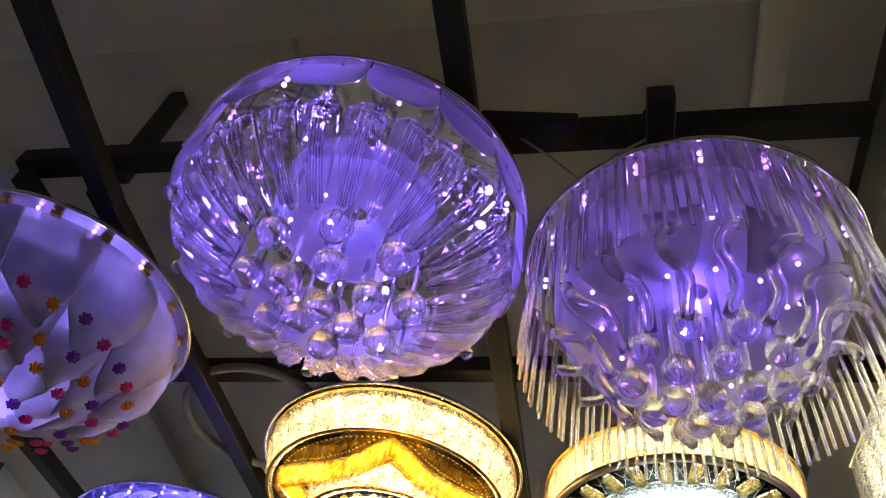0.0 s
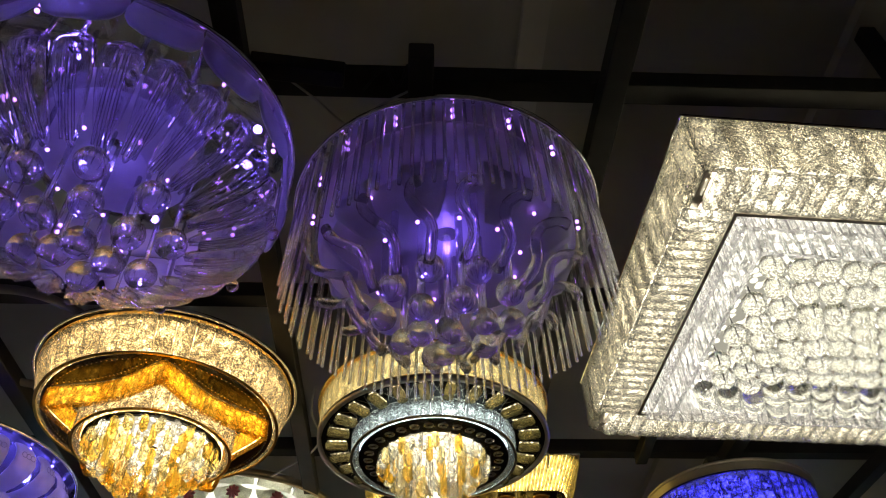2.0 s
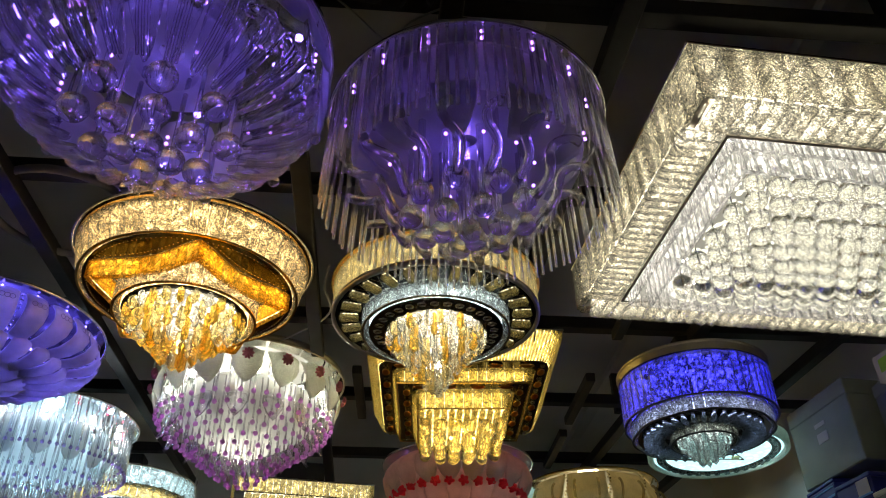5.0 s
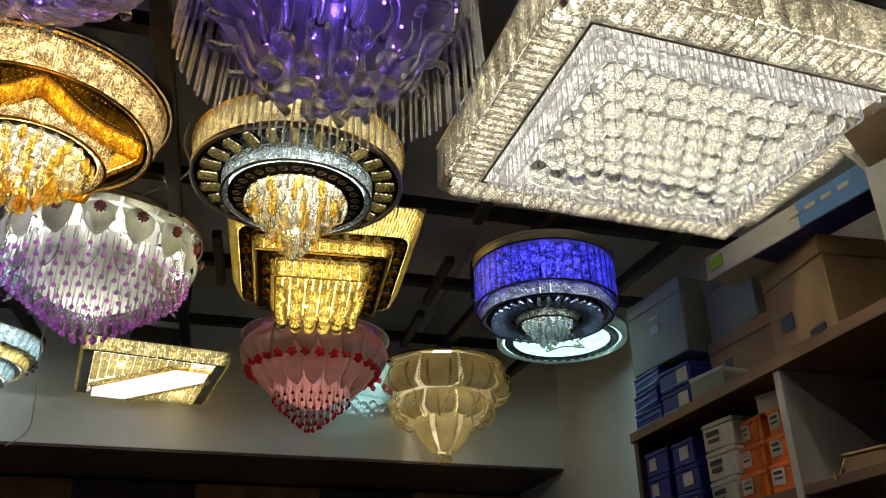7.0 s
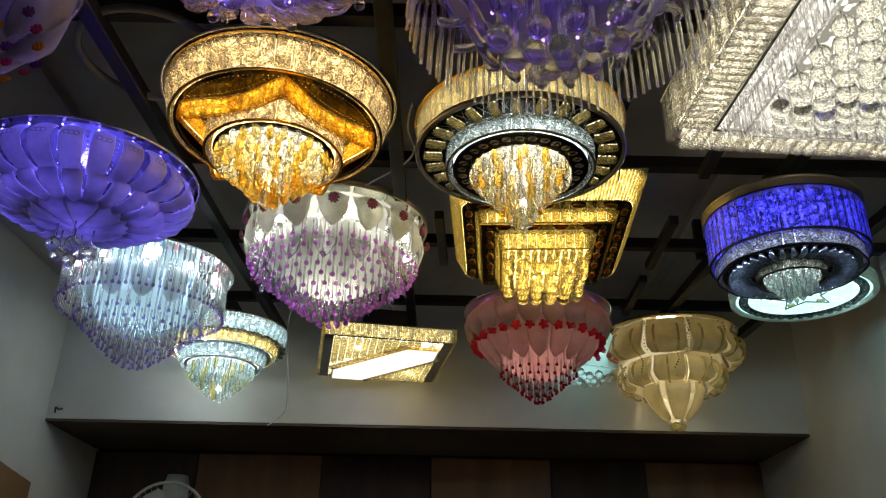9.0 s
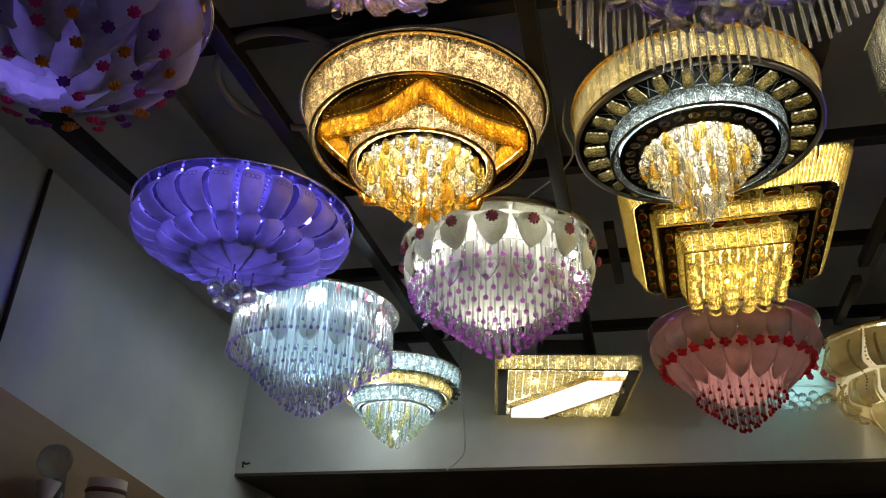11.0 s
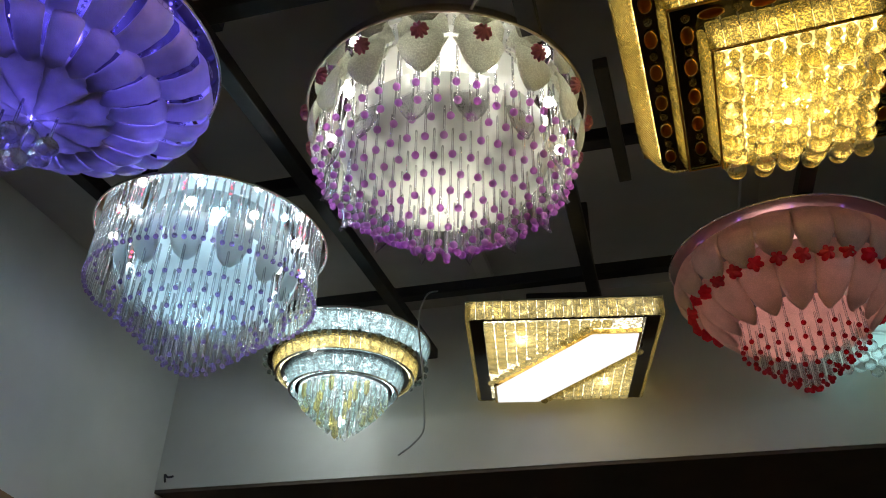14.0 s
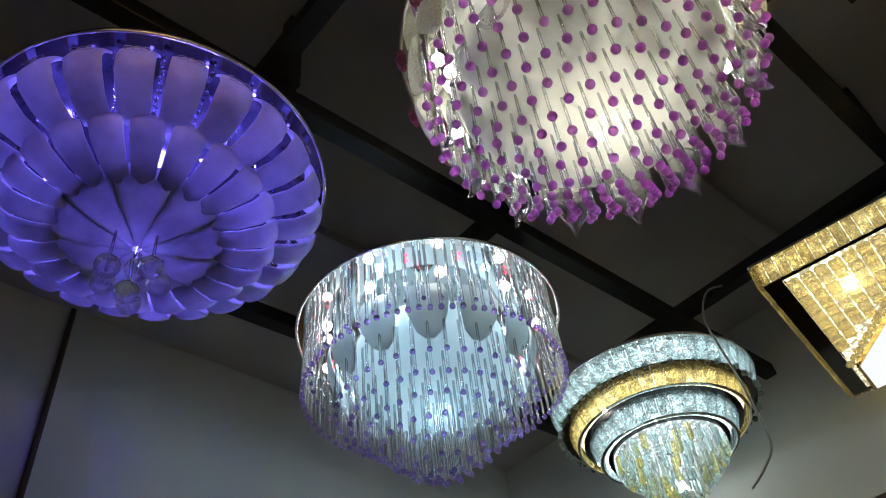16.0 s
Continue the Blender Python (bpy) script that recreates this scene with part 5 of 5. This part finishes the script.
# ---- wires and hose ----
def wire(points, r, material, label, name="wire"):
    out = []
    pts = [Vector(p) for p in points]
    for i in range(len(pts) - 1):
        p0, p1, p2, p3 = pts[max(i - 1, 0)], pts[i], pts[i + 1], pts[min(i + 2, len(pts) - 1)]
        for k in range(6):
            s = k / 6
            out.append(0.5 * (2 * p1 + (p2 - p0) * s + (2 * p0 - 5 * p1 + 4 * p2 - p3) * s * s + (3 * p1 - p0 - 3 * p2 + p3) * s ** 3))
    out.append(pts[-1])
    return tagged(part(name, tube(out, r, 6), material, None, "", None, True), label, "cable")


wire([(-0.66, 3.40, 2.87), (-0.665, 3.3, 2.80), (-0.655, 3.2, 2.66), (-0.64, 3.2, 2.52), (-0.63, 3.2, 2.40), (-0.63, 3.2, 2.33), (-0.655, 3.19, 2.29), (-0.69, 3.18, 2.26)], 0.0026, WIRE, "thin grey flex hanging from the lamp grid")
wire([(-0.32, 2.30, 2.79), (-0.24, 2.2, 2.775), (-0.16, 2.1, 2.765), (-0.12, 2.0, 2.755), (-0.135, 1.9, 2.76), (-0.12, 1.8, 2.765)], 0.003, WIRE, "white flex running between two lamps")
wire([(-0.12, 0.93, 2.75), (-0.06, 0.96, 2.72), (0.0, 1.0, 2.70), (0.04, 0.97, 2.715), (0.09, 0.95, 2.73)], 0.0022, WIRE, "twisted grey wires drooping from the grid")
wire([(0.02, 0.93, 2.70), (0.05, 0.915, 2.735), (0.07, 0.925, 2.70), (0.085, 0.91, 2.74)], 0.002, INK, "black wire ends above a lamp")
wire([(0.42, 1.9, 2.76), (0.46, 2.1, 2.73), (0.44, 2.3, 2.75), (0.40, 2.5, 2.77)], 0.0022, INK, "dark flex lying along the grid")
hose_pts = [(0.165 * math.cos(a), 0.165 * math.sin(a), 0.0) for a in [TAU * i / 40 for i in range(38)]]
tagged(part("hose_ring", tube(hose_pts, 0.0095, 8), GREY_HOSE, None, "", pose(-0.72, 1.63, 2.762), True), "grey plastic hose bent into a ring", "hose")


# ---- shelves on the right ----
def board(t, name, a, b, material, label=""):
    part(name, block(*[q - p for p, q in zip(a, b)], 0.002, [(p + q) / 2 for p, q in zip(a, b)]), material, t, label)


shelf = thing("wall_shelf", pose(1.33, 0.0, 0.0), "tall brown wooden wall shelf full of boxes", "shelf")
board(shelf, "top_board", (0, -1.5, 2.205), (0.345, 2.47, 2.235), WOOD_SH, "brown top board")
part("edge_strip", block(0.006, 3.95, 0.03, 0.001, (-0.003, 0.485, 2.22)), PLY, shelf, "bare wood edge")
board(shelf, "shelf_board", (0.005, -1.5, 1.905), (0.345, 2.44, 1.93), WOOD_SH)
board(shelf, "shelf_board", (0.005, -1.5, 1.55), (0.345, 2.44, 1.575), WOOD_SH)
board(shelf, "shelf_board", (0.005, -1.5, 0.0), (0.345, 2.44, 0.08), WOOD_SH)
for y in (2.43, 1.69, 0.95, 0.2, -0.6, -1.49):
    board(shelf, "upright", (0.002, y, 0.08), (0.343, y + 0.025, 2.204), SHELF_IN if y == 1.69 else WOOD_DK, "pale laminate upright" if y == 1.69 else "")
board(shelf, "back_board", (0.33, -1.5, 0.08), (0.344, 2.44, 2.2), WOOD_DK)


def carton(x, y, z, sx, sy, sz, material, label, rz=0.0, name="carton", lid=None, marks=(), tip=0.0):
    """A box standing on z with its lid line, and printed patches on the face towards the room (-x): (u, v, w, h, material)."""
    t = thing(name, pose(x, y, z, tip, 0, rz), label, "box")
    part("body", block(sx, sy, sz * 0.8, 0.003, (0, 0, sz * 0.4)), material, t)
    part("lid", block(sx + 0.003, sy + 0.003, sz * 0.2 - 0.001, 0.003, (0, 0, sz * 0.9)), lid or material, t)
    for u, v, w, h, mt in marks:
        part("print", block(0.0016, w, h, 0, (-sx / 2 - 0.0022, u, v)), mt, t, "printed patch")
    return t


TOP, MID = 2.235, 1.93
for k in range(3):
    carton(1.455 + rng.uniform(-0.008, 0.008), 2.375, TOP + 0.062 * k, 0.2, 0.16, 0.06, BLUE, "dark blue flat box in a stack", rng.uniform(-3, 3), "blue_box",
           marks=((0, 0.012, 0.15, 0.006, BLUE_L), (0, 0.036, 0.15, 0.004, BLUE_L)))
    if k < 2:
        carton(1.45, 2.2, TOP + 0.072 * k, 0.2, 0.15, 0.07, BLUE, "blue box with a white label in a stack", 4 + 3 * k, "blue_box",
               marks=((-0.04, 0.035, 0.05, 0.04, CARD_W), (0, 0.012, 0.14, 0.005, BLUE_L)))
carton(1.43, 2.03, TOP, 0.17, 0.14, 0.07, CARD_G, "clear plastic tub with small white parts", 8, "plastic_tub", PLASTIC)
carton(1.55, 1.98, TOP, 0.2, 0.3, 0.2, CARD, "brown cardboard carton on the shelf top", 3, marks=((0.06, 0.1, 0.03, 0.05, INK),))
carton(1.52, 1.66, TOP, 0.22, 0.26, 0.277, CARD, "brown cardboard carton under a lamp box", -4, marks=((0.05, 0.11, 0.05, 0.04, INK), (-0.06, 0.05, 0.06, 0.015, INK)))
carton(1.475, 2.31, TOP + 0.19, 0.2, 0.3, 0.25, CARD_G, "pale grey-green carton on blue boxes", 6, marks=((0.0, 0.12, 0.05, 0.03, CARD_W), (0.0, 0.16, 0.05, 0.012, CARD_W)))
carton(1.56, 2.0, TOP + 0.202, 0.2, 0.26, 0.2, CARD_G, "dim grey carton on a brown carton", -3)
led_box = thing("lamp_box", pose(1.392, 1.562, 2.513, 0, 0, 9.0), "long white and blue lamp box lying on cartons", "box")
part("body", block(0.09, 0.62, 0.072, 0.002, (0, 0, 0.036)), CARD_W, led_box)
part("print", block(0.0016, 0.28, 0.07, 0, (-0.0465, -0.169, 0.036)), BLUE_L, led_box, "light blue print")
part("print", block(0.0016, 0.05, 0.035, 0, (-0.0465, 0.265, 0.04)), GREEN, led_box, "green label")
part("print", block(0.088, 0.44, 0.0016, 0, (0, -0.08, -0.001)), BLUE, led_box, "dark blue underside")
for u in (-0.02, -0.07, -0.12, -0.17):
    part("print", block(0.0016, 0.032, 0.012, 0, (-0.048, u, 0.042)), CARD_W, led_box, "white lettering bar")
carton(1.50, 1.30, TOP + 0.0, 0.15, 0.15, 0.10, CARD_W, "white round-edged tub on the shelf top", 10, "plastic_tub", PLASTIC)
open_box = thing("open_carton", pose(1.45, 1.12, TOP + 0.001, 0, 0, 12), "open cardboard carton with its flaps up", "box")
for sx, sy, px, py in ((0.006, 0.3, -0.13, 0), (0.006, 0.3, 0.13, 0), (0.26, 0.006, 0, -0.15), (0.26, 0.006, 0, 0.15)):
    part("side", block(sx, sy, 0.26, 0.001, (px, py, 0.131)), CARD_W if px < 0 else CARD, open_box)
part("base", block(0.25, 0.29, 0.005, 0.001, (0, 0, 0.0035)), CARD, open_box)
part("flap", block(0.004, 0.28, 0.11, 0.001), CARD, open_box, "bent carton flap", Matrix.Translation((-0.165, 0, 0.30)) @ Matrix.Rotation(radians(-38), 4, "Y"))
part("flap", block(0.24, 0.004, 0.11, 0.001), CARD_W, open_box, "bent carton flap", Matrix.Translation((0, 0.18, 0.305)) @ Matrix.Rotation(radians(-30), 4, "X"))
for k in range(3):
    carton(1.44, 2.35, MID + 0.076 * k, 0.19, 0.13, 0.074, BLUE, "dark blue box with a white label", 2 * k - 2, "blue_box", marks=((0.02, 0.035, 0.04, 0.036, CARD_W),))
    carton(1.44, 2.19, MID + 0.074 * k, 0.19, 0.12, 0.072, BLUE, "dark blue box with a white label", 3 - 2 * k, "blue_box", marks=((-0.01, 0.034, 0.05, 0.036, CARD_W),))
for k in range(3):
    carton(1.425, 2.01, MID + 0.078 * k, 0.16, 0.13, 0.076, CARD_W, "white small box with dark lettering", 4 * k - 3, "white_box", marks=((0.02, 0.045, 0.055, 0.012, INK), (0.02, 0.025, 0.045, 0.010, INK)))
for k in range(3):
    for j in range(2):
        carton(1.425 + 0.012 * k, 1.88 - 0.12 * j, MID + 0.07 * k, 0.16, 0.112, 0.068, ORANGE, "bright orange small box with a white label", 6 * j - 4 * k, "orange_box",
               marks=((0.025, 0.036, 0.042, 0.038, CARD_W), (0.025, 0.045, 0.03, 0.008, INK), (0.025, 0.032, 0.03, 0.006, INK), (-0.03, 0.03, 0.02, 0.05, GREEN if k == 5 else AMBER_PETAL)))
carton(1.47, 1.80, MID + 0.211, 0.15, 0.16, 0.05, CARD_W, "white flat box on orange boxes", 12, "white_box")
carton(1.45, 1.52, MID, 0.16, 0.15, 0.045, CARD, "tan flat box tied with string", 14, "tan_box")
carton(1.46, 1.38, MID, 0.15, 0.11, 0.05, CARD, "tan flat box with a torn corner", -10, "tan_box")
carton(1.44, 1.18, MID, 0.18, 0.22, 0.06, CARD, "tan tray holding white leaflets", 5, "tan_box", CARD_W)
carton(1.50, 1.30, MID + 0.062, 0.12, 0.2, 0.09, CARD, "brown small carton leaning on boxes", 25, "tan_box")
wire([(1.352, 1.56, MID + 0.03), (1.345, 1.57, MID + 0.01), (1.335, 1.58, MID - 0.015), (1.338, 1.585, MID + 0.008)], 0.002, GOLD, "yellow string hanging from a box", "string")

# ---- left wall: board and vases ----
bm = bmesh.new()
vs = []
for x in (-1.858, -1.838):
    vs.append([bm.verts.new((x, 1.2, 1.2)), bm.verts.new((x, 3.8, 1.2)), bm.verts.new((x, 3.8, 2.128)), bm.verts.new((x, 1.2, 2.445))])
bm.faces.new(vs[0][::-1])
bm.faces.new(vs[1])
for k in range(4):
    bm.faces.new((vs[0][k], vs[0][(k + 1) % 4], vs[1][(k + 1) % 4], vs[1][k]))
bmesh.ops.recalc_face_normals(bm, faces=bm.faces)
fixed("wood_panel", bm, WOOD, "light brown wood board fixed to the wall", "panel")
lshelf = thing("display_shelf", pose(-1.836, 1.4, 1.835), "narrow brown wooden display shelf", "shelf")
board(lshelf, "shelf_board", (0, 0, 0), (0.24, 2.3, 0.025), WOOD_MD)
for y in (0.1, 1.1, 2.1):
    board(lshelf, "bracket", (0.002, y, -0.12), (0.2, y + 0.02, -0.001), WOOD_DK)


def vase(x, y, z, profile, material, label, name="vase", bands=()):
    t = thing(name, pose(x, y, z), label, "vase")
    inner = [(max(r - 0.006, 0.001), zz + (0.006 if i == 0 else 0)) for i, (r, zz) in enumerate(profile)]
    part("body", lathe([(0.001, profile[0][1]), *profile, *inner[::-1], (0.001, inner[0][1])], 36), material, t, smooth=True)
    for r, z0, z1 in bands:
        part("band", lathe([(r, z0), (r + 0.004, (z0 + z1) / 2), (r, z1)], 36), TERRA, t, "brown band", smooth=True)
    return t


vz = 1.8605
v1 = vase(-1.70, 2.68, vz, [(0.05, 0), (0.058, 0.02), (0.06, 0.2), (0.062, 0.235), (0.06, 0.27)], CERAMIC, "cream ceramic vase with a brown band and leaf", "vase", ((0.0622, 0.225, 0.24),))
leafm = data("painted_leaf", ball(0.008, 8, 6), TERRA)
for k in range(6):
    piece("painted_leaf", leafm, v1, around(-0.9 + 0.10 * (k % 2) + 0.02 * k, 0.0605, 0.12 + 0.016 * k) @ Matrix.Diagonal((0.15, 0.6, 1, 1)))
vase(-1.70, 2.96, vz, [(0.03, 0), (0.04, 0.04), (0.05, 0.12), (0.075, 0.19), (0.083, 0.225), (0.085, 0.23)], FROST, "pale frosted glass lampshade on a shelf", "lampshade")
fr = thing("picture_frame", pose(-1.735, 2.52, vz, 0, -6, 25), "dark standing frame beside a vase", "frame")
part("frame_body", block(0.03, 0.10, 0.27, 0.004, (0, 0, 0.137)), INK, fr)
part("inlay", block(0.002, 0.03, 0.12, 0, (0.0165, 0, 0.14)), SCREEN, fr)
orn = thing("crystal_ornament", pose(-1.68, 2.38, vz), "faceted glass ball on a small white stand", "ornament")
part("stand", lathe([(0.001, 0), (0.045, 0), (0.04, 0.02), (0.016, 0.06), (0.02, 0.16), (0.034, 0.2), (0.001, 0.21)], 24), PLASTIC, orn, smooth=True)
part("glass_ball", ball(0.05, 12, 8, (0, 0, 0.26)), CLEAR, orn, "faceted glass ball")

cond = tube([(-1.85, 2.215, 2.40), (-1.85, 2.215, 2.8), (-1.85, 2.213, 3.05)], 0.008, 8)
tagged(part("conduit", cond, WOOD_DK, None, "", None, True), "dark thin conduit running up the wall", "conduit", "", "structure")
wire([(-1.79, 3.836, 2.47), (-1.80, 3.82, 2.462), (-1.812, 3.815, 2.47), (-1.82, 3.836, 2.45)], 0.004, INK, "dark tangled wire end on the bulkhead")

# ---- fan on the back wall ----
fan = thing("wall_fan", pose(-1.35, 4.26, 1.978), "white wall fan with a round wire guard", "fan")
part("arm", tube([(0, 0.195, -0.1), (0, 0.1, -0.02), (0, 0.02, 0)], 0.018, 8), PLASTIC, fan, smooth=True)
part("motor", lathe([(0.001, -0.08), (0.05, -0.075), (0.062, -0.03), (0.062, 0.03), (0.05, 0.075), (0.001, 0.08)], 28), PLASTIC, fan, "rounded white motor housing", Matrix.Translation((0, 0.04, 0.20)), True)
gm = Matrix.Translation((0, -0.07, 0.02)) @ Matrix.Rotation(radians(90), 4, "X")
part("guard_ring", lathe([(0.205, -0.004), (0.213, 0.0), (0.205, 0.004), (0.197, 0.0), (0.205, -0.004)], 56), PLASTIC, fan, "", gm, True)
bm = bmesh.new()
for i in range(40):
    a = TAU * i / 40
    q = tube([(0.03 * math.cos(a), 0.03 * math.sin(a), 0.02), (0.12 * math.cos(a), 0.12 * math.sin(a), 0.025), (0.205 * math.cos(a), 0.205 * math.sin(a), 0.0)], 0.0015, 4)
    me = bpy.data.meshes.new("tmp")
    q.to_mesh(me)
    q.free()
    bm.from_mesh(me)
    bpy.data.meshes.remove(me)
part("guard_wire", bm, PLASTIC, fan, "thin wire guard", gm)
part("hub", lathe([(0.001, 0.0), (0.035, 0.002), (0.035, 0.03), (0.001, 0.034)], 24), PLASTIC, fan, "", gm, True)
for i in range(3):
    part("blade", petal([(0.03, 0.0, 0.02), (0.09, 0.01, 0.05), (0.15, 0.0, 0.06), (0.18, -0.01, 0.04)], 5, 0.002), PLASTIC, fan, "", gm @ turn(TAU * i / 3))
